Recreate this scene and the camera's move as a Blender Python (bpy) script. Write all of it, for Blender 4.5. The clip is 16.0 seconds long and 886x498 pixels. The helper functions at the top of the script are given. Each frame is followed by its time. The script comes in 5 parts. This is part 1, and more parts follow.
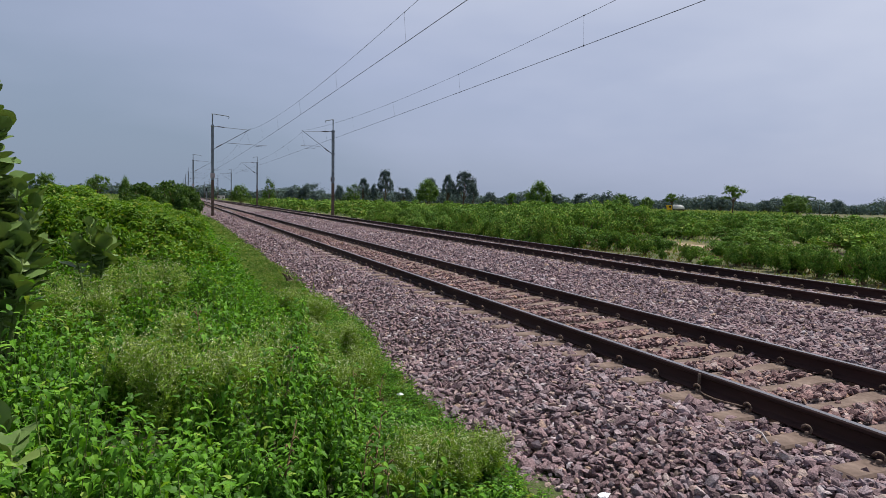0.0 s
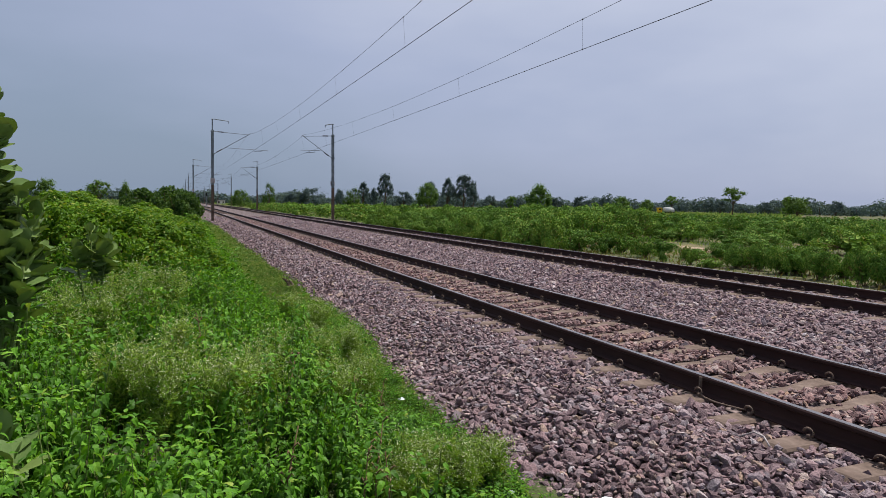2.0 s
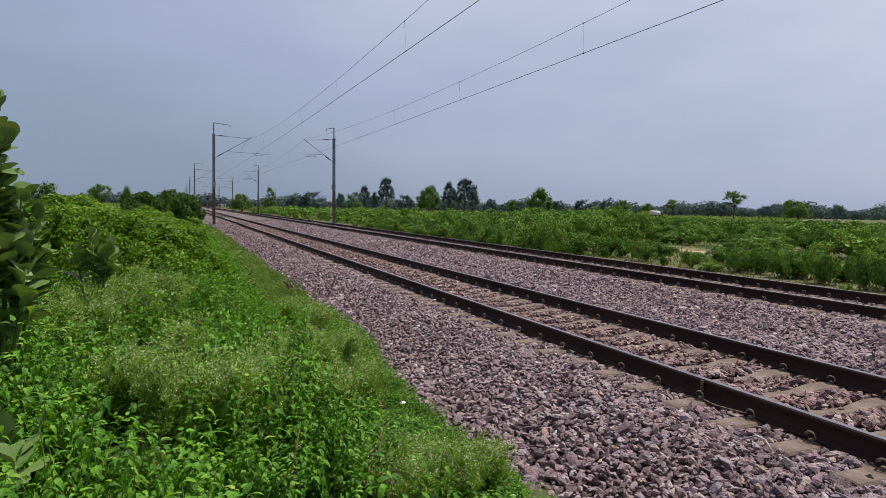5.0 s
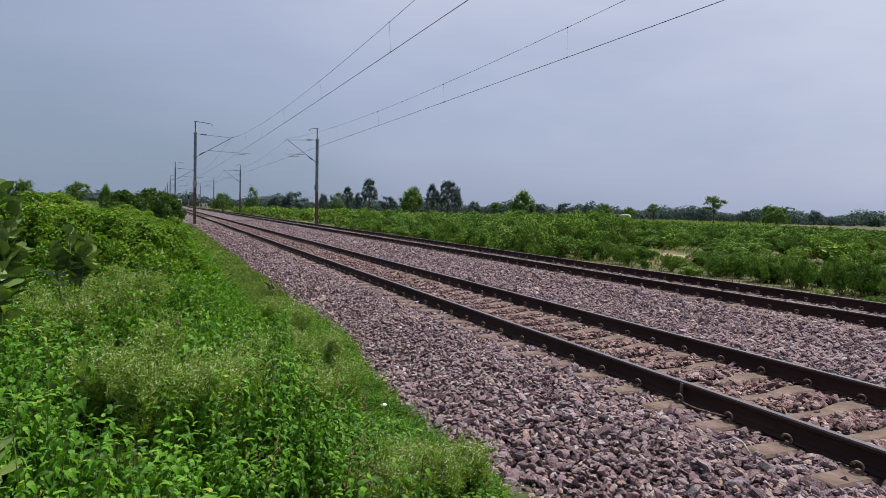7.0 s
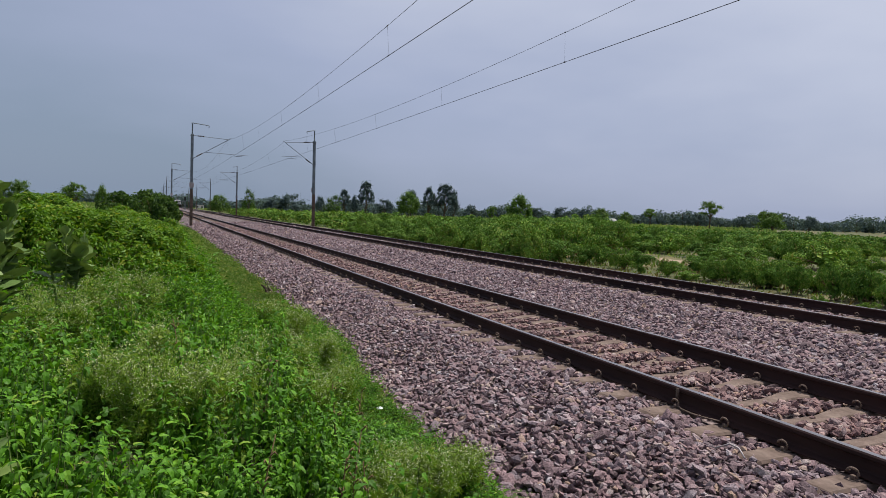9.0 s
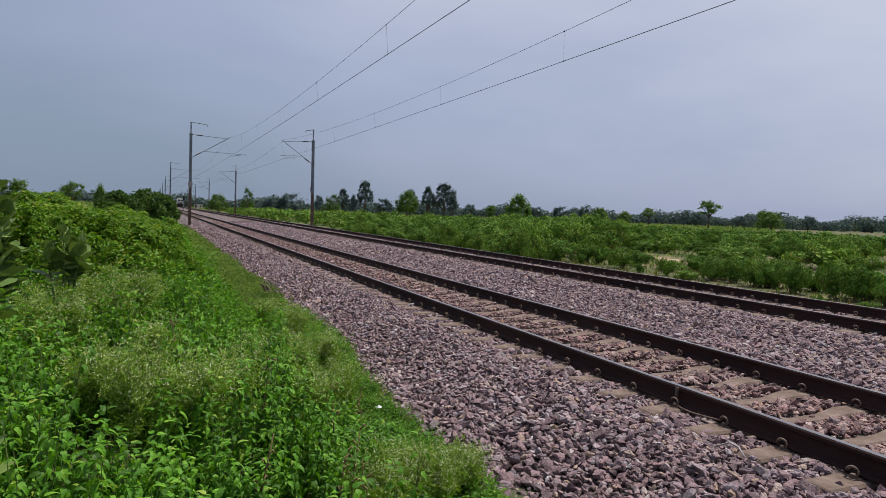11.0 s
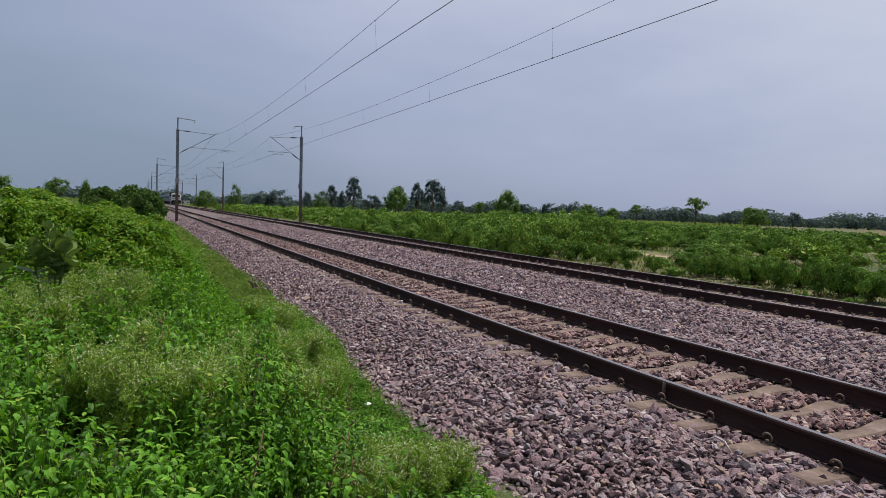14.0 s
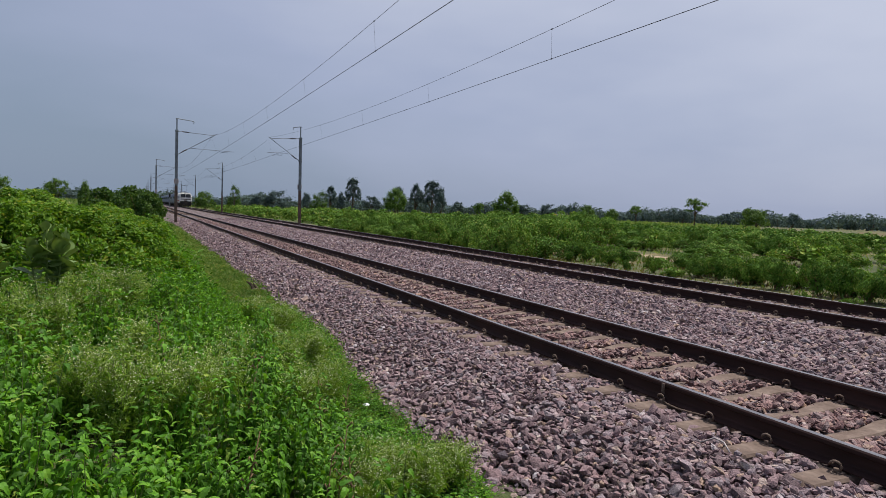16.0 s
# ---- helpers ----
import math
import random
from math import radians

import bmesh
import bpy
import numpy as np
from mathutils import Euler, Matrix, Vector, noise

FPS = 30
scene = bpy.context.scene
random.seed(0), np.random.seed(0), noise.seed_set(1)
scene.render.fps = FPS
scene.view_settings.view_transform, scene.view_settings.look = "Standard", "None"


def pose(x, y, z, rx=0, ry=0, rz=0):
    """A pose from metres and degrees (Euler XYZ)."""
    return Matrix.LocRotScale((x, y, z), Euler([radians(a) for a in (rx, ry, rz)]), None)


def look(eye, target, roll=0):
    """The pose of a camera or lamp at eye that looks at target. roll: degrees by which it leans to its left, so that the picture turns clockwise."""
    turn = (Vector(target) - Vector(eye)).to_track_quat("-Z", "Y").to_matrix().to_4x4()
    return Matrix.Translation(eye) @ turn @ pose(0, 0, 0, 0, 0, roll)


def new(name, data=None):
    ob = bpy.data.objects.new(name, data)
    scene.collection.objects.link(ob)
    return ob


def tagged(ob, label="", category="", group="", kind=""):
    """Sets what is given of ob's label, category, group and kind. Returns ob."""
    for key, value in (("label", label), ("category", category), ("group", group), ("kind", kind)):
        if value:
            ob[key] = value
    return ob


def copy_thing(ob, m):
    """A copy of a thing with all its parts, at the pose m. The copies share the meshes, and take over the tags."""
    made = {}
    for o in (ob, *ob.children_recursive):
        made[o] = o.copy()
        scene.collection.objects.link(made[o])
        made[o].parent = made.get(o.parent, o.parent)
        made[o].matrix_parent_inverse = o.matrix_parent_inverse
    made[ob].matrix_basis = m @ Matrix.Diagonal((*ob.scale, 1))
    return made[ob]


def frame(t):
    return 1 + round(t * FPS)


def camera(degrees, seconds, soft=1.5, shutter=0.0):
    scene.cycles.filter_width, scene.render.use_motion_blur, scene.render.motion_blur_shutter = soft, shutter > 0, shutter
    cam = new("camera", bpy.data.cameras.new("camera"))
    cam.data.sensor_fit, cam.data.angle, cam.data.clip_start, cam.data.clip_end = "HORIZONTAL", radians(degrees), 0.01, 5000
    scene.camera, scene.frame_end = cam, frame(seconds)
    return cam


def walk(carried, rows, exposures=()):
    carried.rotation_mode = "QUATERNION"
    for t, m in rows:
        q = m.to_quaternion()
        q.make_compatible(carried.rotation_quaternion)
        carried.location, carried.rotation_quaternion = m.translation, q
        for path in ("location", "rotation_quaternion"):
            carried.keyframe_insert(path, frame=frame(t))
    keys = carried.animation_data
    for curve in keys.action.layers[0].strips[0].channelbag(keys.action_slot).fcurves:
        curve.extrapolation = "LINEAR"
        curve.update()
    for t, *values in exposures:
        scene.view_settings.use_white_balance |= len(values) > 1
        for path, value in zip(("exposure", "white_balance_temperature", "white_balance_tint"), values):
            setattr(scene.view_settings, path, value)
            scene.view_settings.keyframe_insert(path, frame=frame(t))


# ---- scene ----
# camera and its walk: x across the tracks, y along them, z = 0 at the rail tops
cam = camera(68.65, 16.0, 0.5)
ROWS = [
    (0.0, pose(-4.561, 0.000, 1.541, 85.779, -1.411, -22.113)),
    (0.5, pose(-4.559, -0.003, 1.548, 85.338, -1.189, -22.226)),
    (1.0, pose(-4.564, -0.005, 1.551, 85.429, -0.954, -22.353)),
    (1.5, pose(-4.559, -0.000, 1.547, 85.675, -0.929, -22.057)),
    (2.0, pose(-4.565, -0.004, 1.551, 86.095, -1.113, -22.117)),
    (2.5, pose(-4.572, -0.015, 1.549, 86.320, -1.139, -22.016)),
    (3.0, pose(-4.571, -0.012, 1.549, 86.477, -1.147, -22.214)),
    (3.5, pose(-4.570, -0.009, 1.547, 86.334, -1.058, -21.938)),
    (6.0, pose(-4.566, -0.006, 1.550, 86.592, -1.315, -22.398)),
    (6.5, pose(-4.558, 0.000, 1.546, 86.756, -1.546, -23.058)),
    (7.0, pose(-4.565, -0.000, 1.548, 86.615, -1.704, -23.517)),
    (7.5, pose(-4.572, -0.000, 1.548, 86.410, -1.734, -23.600)),
    (8.0, pose(-4.560, 0.009, 1.548, 86.745, -1.878, -23.837)),
    (8.5, pose(-4.573, 0.004, 1.553, 86.705, -1.898, -23.979)),
    (9.0, pose(-4.572, 0.001, 1.552, 86.919, -2.102, -23.807)),
    (11.5, pose(-4.567, 0.015, 1.542, 86.816, -2.114, -23.982)),
    (12.0, pose(-4.567, 0.005, 1.546, 86.704, -2.009, -24.295)),
    (12.5, pose(-4.564, 0.007, 1.545, 86.680, -1.948, -24.348)),
    (13.0, pose(-4.569, 0.005, 1.545, 86.757, -2.013, -24.515)),
    (13.5, pose(-4.566, 0.010, 1.546, 86.728, -2.077, -24.752)),
    (14.0, pose(-4.575, 0.007, 1.545, 86.604, -2.152, -24.894)),
    (14.5, pose(-4.571, 0.017, 1.540, 86.653, -2.265, -24.844)),
    (15.0, pose(-4.576, 0.011, 1.543, 86.637, -2.213, -25.028)),
    (15.5, pose(-4.579, 0.009, 1.542, 86.682, -2.380, -24.912)),
    (16.0, pose(-4.561, 0.018, 1.540, 86.687, -2.149, -24.956)),
]
walk(cam, ROWS, [(0, 0.0), (6, 0.0), (8.0, 0.03), (8.4, -0.07), (16, -0.1)])

# ---------------------------------------------------------------- light
SUN_AZ, SUN_EL = radians(80), radians(67)      # azimuth from +y towards +x
world = bpy.data.worlds.new("hazy_sky")
scene.world = world
world.use_nodes = True
wn, wl = world.node_tree.nodes, world.node_tree.links
wn.clear()
w_out = wn.new("ShaderNodeOutputWorld")
w_bg = wn.new("ShaderNodeBackground")
w_sky = wn.new("ShaderNodeTexSky")
w_sky.sky_type, w_sky.sun_disc = "NISHITA", False
w_sky.sun_elevation, w_sky.sun_rotation = SUN_EL, SUN_AZ
w_sky.dust_density, w_sky.air_density, w_sky.ozone_density = 3.0, 1.0, 1.0
w_gain = wn.new("ShaderNodeMixRGB")
w_gain.blend_type = "MULTIPLY"
w_gain.inputs[0].default_value = 1.0
w_gain.inputs[2].default_value = (0.085, 0.085, 0.085, 1)
wl.new(w_sky.outputs[0], w_gain.inputs[1])
# thin even haze cloud over the clear sky, a little brighter towards the sun
w_co = wn.new("ShaderNodeTexCoord")
w_dot = wn.new("ShaderNodeVectorMath")
w_dot.operation = "DOT_PRODUCT"
w_dot.inputs[1].default_value = (math.sin(SUN_AZ) * math.cos(SUN_EL), math.cos(SUN_AZ) * math.cos(SUN_EL), math.sin(SUN_EL))
wl.new(w_co.outputs["Generated"], w_dot.inputs[0])
w_noise = wn.new("ShaderNodeTexNoise")
w_noise.inputs["Scale"].default_value, w_noise.inputs["Detail"].default_value = 2.2, 4.0
w_map = wn.new("ShaderNodeMapping")
w_map.inputs["Scale"].default_value = (1, 1, 3)
wl.new(w_co.outputs["Generated"], w_map.inputs[0])
wl.new(w_map.outputs[0], w_noise.inputs["Vector"])
w_add = wn.new("ShaderNodeMath")
w_add.operation = "MULTIPLY_ADD"
w_add.inputs[1].default_value, w_add.inputs[2].default_value = 0.36, -0.18
wl.new(w_noise.outputs[0], w_add.inputs[0])
w_sum = wn.new("ShaderNodeMath")
wl.new(w_add.outputs[0], w_sum.inputs[0])
wl.new(w_dot.outputs["Value"], w_sum.inputs[1])
w_ramp = wn.new("ShaderNodeValToRGB")
w_ramp.color_ramp.elements[0].position, w_ramp.color_ramp.elements[0].color = 0.10, (0.275, 0.350, 0.480, 1)
w_ramp.color_ramp.elements[1].position, w_ramp.color_ramp.elements[1].color = 0.90, (0.70, 0.73, 0.86, 1)
for w_at, w_rgb in ((0.36, (0.420, 0.480, 0.664, 1)), (0.56, (0.615, 0.660, 0.815, 1))):
    w_ramp.color_ramp.elements.new(w_at).color = w_rgb
wl.new(w_sum.outputs[0], w_ramp.inputs[0])
w_mix = wn.new("ShaderNodeMixRGB")
# the haze is thickest near the horizon and thins towards the zenith
w_xyz = wn.new("ShaderNodeSeparateXYZ")
wl.new(w_co.outputs["Generated"], w_xyz.inputs[0])
w_thin = wn.new("ShaderNodeMapRange")
w_thin.inputs["From Min"].default_value, w_thin.inputs["From Max"].default_value = 0.42, 0.9
w_thin.inputs["To Min"].default_value, w_thin.inputs["To Max"].default_value = 0.85, 0.3
wl.new(w_xyz.outputs[2], w_thin.inputs["Value"])
wl.new(w_thin.outputs["Result"], w_mix.inputs[0])
wl.new(w_gain.outputs[0], w_mix.inputs[1])
wl.new(w_ramp.outputs[0], w_mix.inputs[2])
wl.new(w_mix.outputs[0], w_bg.inputs[0])
w_bg.inputs[1].default_value = 1.0
wl.new(w_bg.outputs[0], w_out.inputs[0])

sun_data = bpy.data.lights.new("sun", "SUN")
sun_data.energy, sun_data.angle, sun_data.color = 5.0, radians(1.0), (1.0, 0.95, 0.87)
sun = new("sun", sun_data)
sun.matrix_world = look((60 * math.sin(SUN_AZ), 60 * math.cos(SUN_AZ), 80), (60 * math.sin(SUN_AZ) - math.sin(SUN_AZ) * math.cos(SUN_EL), 60 * math.cos(SUN_AZ) - math.cos(SUN_AZ) * math.cos(SUN_EL), 80 - math.sin(SUN_EL)))


# ---------------------------------------------------------------- materials
def material(name, rough=0.8, metal=0.0):
    m = bpy.data.materials.new(name)
    m.use_nodes = True
    b = m.node_tree.nodes["Principled BSDF"]
    b.inputs["Roughness"].default_value, b.inputs["Metallic"].default_value = rough, metal
    return m, m.node_tree.nodes, m.node_tree.links, b


def ramp(nodes, links, source, stops):
    r = nodes.new("ShaderNodeValToRGB")
    els = r.color_ramp.elements
    els[0].position, els[0].color = stops[0][0], (*stops[0][1], 1)
    els[1].position, els[1].color = stops[-1][0], (*stops[-1][1], 1)
    for p, c in stops[1:-1]:
        els.new(p).color = (*c, 1)
    links.new(source, r.inputs[0])
    return r.outputs[0]


def ramp_in(nodes, links, source, low, high):
    m = nodes.new("ShaderNodeMapRange")
    m.inputs["From Min"].default_value, m.inputs["From Max"].default_value = low, high
    links.new(source, m.inputs["Value"])
    return m.outputs["Result"]


def noisy(nodes, scale, detail=4.0, stretch=(1, 1, 1)):
    co, mp, n = nodes.new("ShaderNodeTexCoord"), nodes.new("ShaderNodeMapping"), nodes.new("ShaderNodeTexNoise")
    mp.inputs["Scale"].default_value = stretch
    n.inputs["Scale"].default_value, n.inputs["Detail"].default_value = scale, detail
    nodes.id_data.links.new(co.outputs["Object"], mp.inputs[0])
    nodes.id_data.links.new(mp.outputs[0], n.inputs["Vector"])
    return n.outputs[0]


def mixed(nodes, links, a, b, fac=0.5, kind="MIX"):
    m = nodes.new("ShaderNodeMixRGB")
    m.blend_type = kind
    for sock, v in ((m.inputs[0], fac), (m.inputs[1], a), (m.inputs[2], b)):
        if isinstance(v, (int, float)):
            sock.default_value = v
        elif isinstance(v, tuple):
            sock.default_value = (*v, 1)
        else:
            links.new(v, sock)
    return m.outputs[0]


def bumped(nodes, links, bsdf, source, strength=0.4, dist=0.01):
    b = nodes.new("ShaderNodeBump")
    b.inputs["Strength"].default_value, b.inputs["Distance"].default_value = strength, dist
    links.new(source, b.inputs["Height"])
    links.new(b.outputs[0], bsdf.inputs["Normal"])


def plain(name, stops, scale=8.0, rough=0.7, metal=0.0, bump=0.2, dist=0.01, stretch=(1, 1, 1), fine=6.0):
    """A surface with large stains and a fine grain."""
    m, n, l, b = material(name, rough, metal)
    b.inputs["Specular IOR Level"].default_value = 0.25
    big = ramp(n, l, noisy(n, scale, 5, stretch), stops)
    small = noisy(n, scale * fine, 3, stretch)
    grain = ramp(n, l, small, [(0.3, (0.72, 0.72, 0.72)), (0.7, (1.15, 1.15, 1.15))])
    l.new(mixed(n, l, big, grain, 0.8, "MULTIPLY"), b.inputs["Base Color"])
    bumped(n, l, b, small, bump, dist)
    return m


def leafy(name, stops, rough=0.5, glow=0.35, warm=(1.25, 1.2, 0.5), spread_own=0.0):
    """Leaves: each one its own tint, with light passing through."""
    m, n, l, b = material(name, rough)
    geo = n.new("ShaderNodeNewGeometry")
    tint = ramp(n, l, geo.outputs["Random Per Island"], stops)
    patch = ramp(n, l, noisy(n, 0.9, 3), [(0.35, (0.78, 0.82, 0.75)), (0.65, (1.15, 1.12, 1.05))])
    colour = mixed(n, l, tint, patch, 1.0, "MULTIPLY")
    info = n.new("ShaderNodeObjectInfo")
    own = ramp(n, l, info.outputs["Random"], [(0.0, (0.72, 0.78, 0.75)), (0.5, (1.0, 1.0, 1.0)), (1.0, (1.2, 1.12, 1.02))])
    colour = mixed(n, l, colour, own, spread_own, "MULTIPLY")
    l.new(colour, b.inputs["Base Color"])
    b.inputs["Specular IOR Level"].default_value = 0.18
    t = n.new("ShaderNodeBsdfTranslucent")
    l.new(mixed(n, l, colour, warm, 1.0, "MULTIPLY"), t.inputs[0])
    mx = n.new("ShaderNodeMixShader")
    mx.inputs[0].default_value = glow
    l.new(b.outputs[0], mx.inputs[1])
    l.new(t.outputs[0], mx.inputs[2])
    l.new(mx.outputs[0], n["Material Output"].inputs[0])
    return m


def stone_material():
    m, n, l, b = material("ballast_stone", 0.85)
    geo = n.new("ShaderNodeNewGeometry")
    info = n.new("ShaderNodeObjectInfo")
    s = n.new("ShaderNodeMath")
    l.new(geo.outputs["Random Per Island"], s.inputs[0])
    l.new(info.outputs["Random"], s.inputs[1])
    f = n.new("ShaderNodeMath")
    f.operation = "FRACT"
    l.new(s.outputs[0], f.inputs[0])
    tint = ramp(n, l, f.outputs[0], [(0.0, (0.083, 0.055, 0.063)), (0.25, (0.171, 0.111, 0.122)), (0.5, (0.239, 0.157, 0.168)),
                                     (0.72, (0.166, 0.136, 0.155)), (0.85, (0.295, 0.226, 0.244)), (0.93, (0.295, 0.201, 0.150)), (1.0, (0.388, 0.350, 0.373))])
    g = noisy(n, 75, 5)
    # brake dust reddens the stones between the rails
    co, xyz = n.new("ShaderNodeTexCoord"), n.new("ShaderNodeSeparateXYZ")
    l.new(co.outputs["Object"], xyz.inputs[0])
    off = n.new("ShaderNodeMath")
    off.operation = "SUBTRACT"
    off.inputs[1].default_value = GAUGE / 2
    l.new(xyz.outputs[0], off.inputs[0])
    size = n.new("ShaderNodeMath")
    size.operation = "ABSOLUTE"
    l.new(off.outputs[0], size.inputs[0])
    dust = ramp(n, l, size.outputs[0], [(0.55, (1.0, 0.86, 0.76)), (1.0, (1, 1, 1))])
    tint = mixed(n, l, tint, dust, 0.85, "MULTIPLY")
    l.new(mixed(n, l, tint, ramp(n, l, g, [(0.36, (0.66, 0.66, 0.66)), (0.64, (1.36, 1.36, 1.36))]), 0.9, "MULTIPLY"), b.inputs["Base Color"])
    bumped(n, l, b, g, 0.8, 0.01)
    return m


def bed_material():
    """Packed small stones: used under the loose ones and far along the line."""
    m, n, l, b = material("ballast_bed", 0.9)
    co, v = n.new("ShaderNodeTexCoord"), n.new("ShaderNodeTexVoronoi")
    v.inputs["Scale"].default_value = 15
    l.new(co.outputs["Object"], v.inputs["Vector"])
    tint = ramp(n, l, v.outputs["Color"], [(0.0, (0.10, 0.072, 0.073)), (0.5, (0.18, 0.13, 0.131)), (1.0, (0.28, 0.218, 0.215))])
    tint = mixed(n, l, tint, ramp(n, l, noisy(n, 7.0, 8), [(0.4, (0.45, 0.45, 0.45)), (0.6, (1.5, 1.5, 1.5))]), 1.0, "MULTIPLY")
    # stone edges darkened in the colour for shade in the gaps
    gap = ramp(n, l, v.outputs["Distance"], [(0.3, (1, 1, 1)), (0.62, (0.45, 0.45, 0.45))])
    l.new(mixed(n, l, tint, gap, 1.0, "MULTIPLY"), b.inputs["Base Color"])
    inv = n.new("ShaderNodeMath")
    inv.operation = "SUBTRACT"
    inv.inputs[0].default_value = 1.0
    l.new(v.outputs["Distance"], inv.inputs[1])
    bumped(n, l, b, inv.outputs[0], 0.9, 0.04)
    return m


def ground_material():
    m, n, l, b = material("ground_soil", 0.95)
    base = ramp(n, l, noisy(n, 0.35, 6), [(0.35, (0.04, 0.055, 0.015)), (0.48, (0.06, 0.075, 0.02)), (0.56, (0.11, 0.095, 0.04)), (0.7, (0.2, 0.15, 0.08))])
    # bare brown earth on the bank by the second track
    co, xyz = n.new("ShaderNodeTexCoord"), n.new("ShaderNodeSeparateXYZ")
    l.new(co.outputs["Object"], xyz.inputs[0])
    wob = n.new("ShaderNodeMath")
    wob.operation = "MULTIPLY_ADD"
    wob.inputs[1].default_value = 6.0
    l.new(noisy(n, 0.8, 4), wob.inputs[0])
    l.new(xyz.outputs[0], wob.inputs[2])
    strip = ramp(n, l, ramp_in(n, l, wob.outputs[0], 11.0, 22.0), [(0.0, (0, 0, 0)), (0.12, (1, 1, 1)), (0.5, (0.9, 0.9, 0.9)), (0.75, (0, 0, 0))])
    earth = ramp(n, l, noisy(n, 2.5, 6), [(0.35, (0.10, 0.070, 0.042)), (0.55, (0.19, 0.135, 0.085)), (0.7, (0.27, 0.20, 0.13))])
    base = mixed(n, l, base, earth, strip)
    far = ramp(n, l, noisy(n, 0.02, 3), [(0.4, (0.7, 0.85, 0.6)), (0.6, (1.05, 1.0, 0.8))])
    g = noisy(n, 18, 4)
    c = mixed(n, l, base, far, 0.8, "MULTIPLY")
    l.new(mixed(n, l, c, ramp(n, l, g, [(0.3, (0.6, 0.6, 0.6)), (0.7, (1.3, 1.3, 1.3))]), 0.9, "MULTIPLY"), b.inputs["Base Color"])
    bumped(n, l, b, g, 0.8, 0.05)
    return m


GAUGE = 1.746               # between the middles of the rail heads
STONE, BED, SOIL = stone_material(), bed_material(), ground_material()
DIRT = plain("dirt_path", [(0.3, (0.247, 0.180, 0.112)), (0.7, (0.345, 0.270, 0.188))], 1.5, 0.95, bump=0.5, dist=0.02)
RAIL_STEEL = plain("rusted_rail", [(0.3, (0.021, 0.009, 0.009)), (0.6, (0.042, 0.019, 0.017)), (0.8, (0.075, 0.034, 0.027))], 3.0, 0.75, 0.0, 0.3, 0.004, (1, 0.15, 1))
RAIL_TOP = plain("worn_rail_head", [(0.3, (0.20, 0.19, 0.20)), (0.7, (0.32, 0.31, 0.32))], 3.0, 0.34, 0.9, 0.1, 0.002, (1, 0.05, 1))
CLIP_STEEL = plain("clip_steel", [(0.3, (0.101, 0.070, 0.055)), (0.7, (0.234, 0.172, 0.140))], 30.0, 0.7, 0.2)
CONCRETE = plain("sleeper_concrete", [(0.3, (0.107, 0.075, 0.061)), (0.55, (0.165, 0.120, 0.100)), (0.75, (0.230, 0.176, 0.146))], 4.0, 0.9, bump=0.4)
MAST_STEEL = plain("galvanised_mast", [(0.3, (0.142, 0.163, 0.184)), (0.7, (0.257, 0.286, 0.319))], 2.0, 0.6, 0.35, 0.15)
MAST_RUST = plain("rusty_mast_foot", [(0.3, (0.085, 0.055, 0.042)), (0.7, (0.16, 0.115, 0.09))], 3.0, 0.8)
WIRE = plain("dark_copper_wire", [(0.3, (0.03, 0.03, 0.03)), (0.7, (0.06, 0.055, 0.05))], 5.0, 0.6, 0.4)
INSULATOR = plain("brown_porcelain", [(0.3, (0.03, 0.018, 0.014)), (0.7, (0.06, 0.035, 0.028))], 6.0, 0.3)
PLATE = plain("pale_plate", [(0.3, (0.30, 0.26, 0.27)), (0.7, (0.45, 0.40, 0.40))], 6.0, 0.7)
BARK = plain("bark", [(0.3, (0.06, 0.045, 0.032)), (0.7, (0.16, 0.12, 0.085))], 3.0, 0.95, bump=0.8, dist=0.03, stretch=(1, 1, 0.3))
STEM = plain("green_stem", [(0.3, (0.08, 0.13, 0.03)), (0.7, (0.16, 0.21, 0.06))], 6.0, 0.8)
DRY_STEM = plain("dry_stem", [(0.3, (0.12, 0.075, 0.04)), (0.7, (0.25, 0.17, 0.09))], 6.0, 0.9)
NETTLE = leafy("weed_leaf", glow=0.34, stops=[(0.0, (0.036, 0.096, 0.009)), (0.35, (0.063, 0.177, 0.013)), (0.75, (0.110, 0.280, 0.021)), (0.95, (0.182, 0.369, 0.042)), (1.0, (0.286, 0.353, 0.068))])
PARTHENIUM = leafy("feathery_weed_leaf", [(0.0, (0.164, 0.302, 0.035)), (0.6, (0.252, 0.402, 0.060)), (1.0, (0.350, 0.459, 0.108))])
GRASS = leafy("grass_blade", [(0.0, (0.122, 0.221, 0.058)), (0.6, (0.201, 0.324, 0.098)), (1.0, (0.350, 0.378, 0.169))])
LIME = leafy("lime_bush_leaf", [(0.0, (0.069, 0.158, 0.012)), (0.5, (0.119, 0.249, 0.015)), (0.85, (0.189, 0.328, 0.025)), (1.0, (0.298, 0.328, 0.050))], spread_own=0.8)
BUSH = leafy("lantana_leaf", [(0.0, (0.055, 0.123, 0.021)), (0.5, (0.117, 0.240, 0.038)), (0.85, (0.189, 0.337, 0.060)), (1.0, (0.317, 0.341, 0.100))], rough=0.75, glow=0.14, spread_own=1.0)
DARKLEAF = leafy("dark_shrub_leaf", [(0.0, (0.033, 0.078, 0.018)), (0.6, (0.068, 0.138, 0.027)), (1.0, (0.120, 0.203, 0.042))])
GREYLEAF = leafy("milkweed_leaf", [(0.0, (0.107, 0.167, 0.052)), (0.5, (0.152, 0.232, 0.075)), (0.9, (0.213, 0.309, 0.109)), (1.0, (0.315, 0.345, 0.099))], 0.5, 0.12, spread_own=1.0)
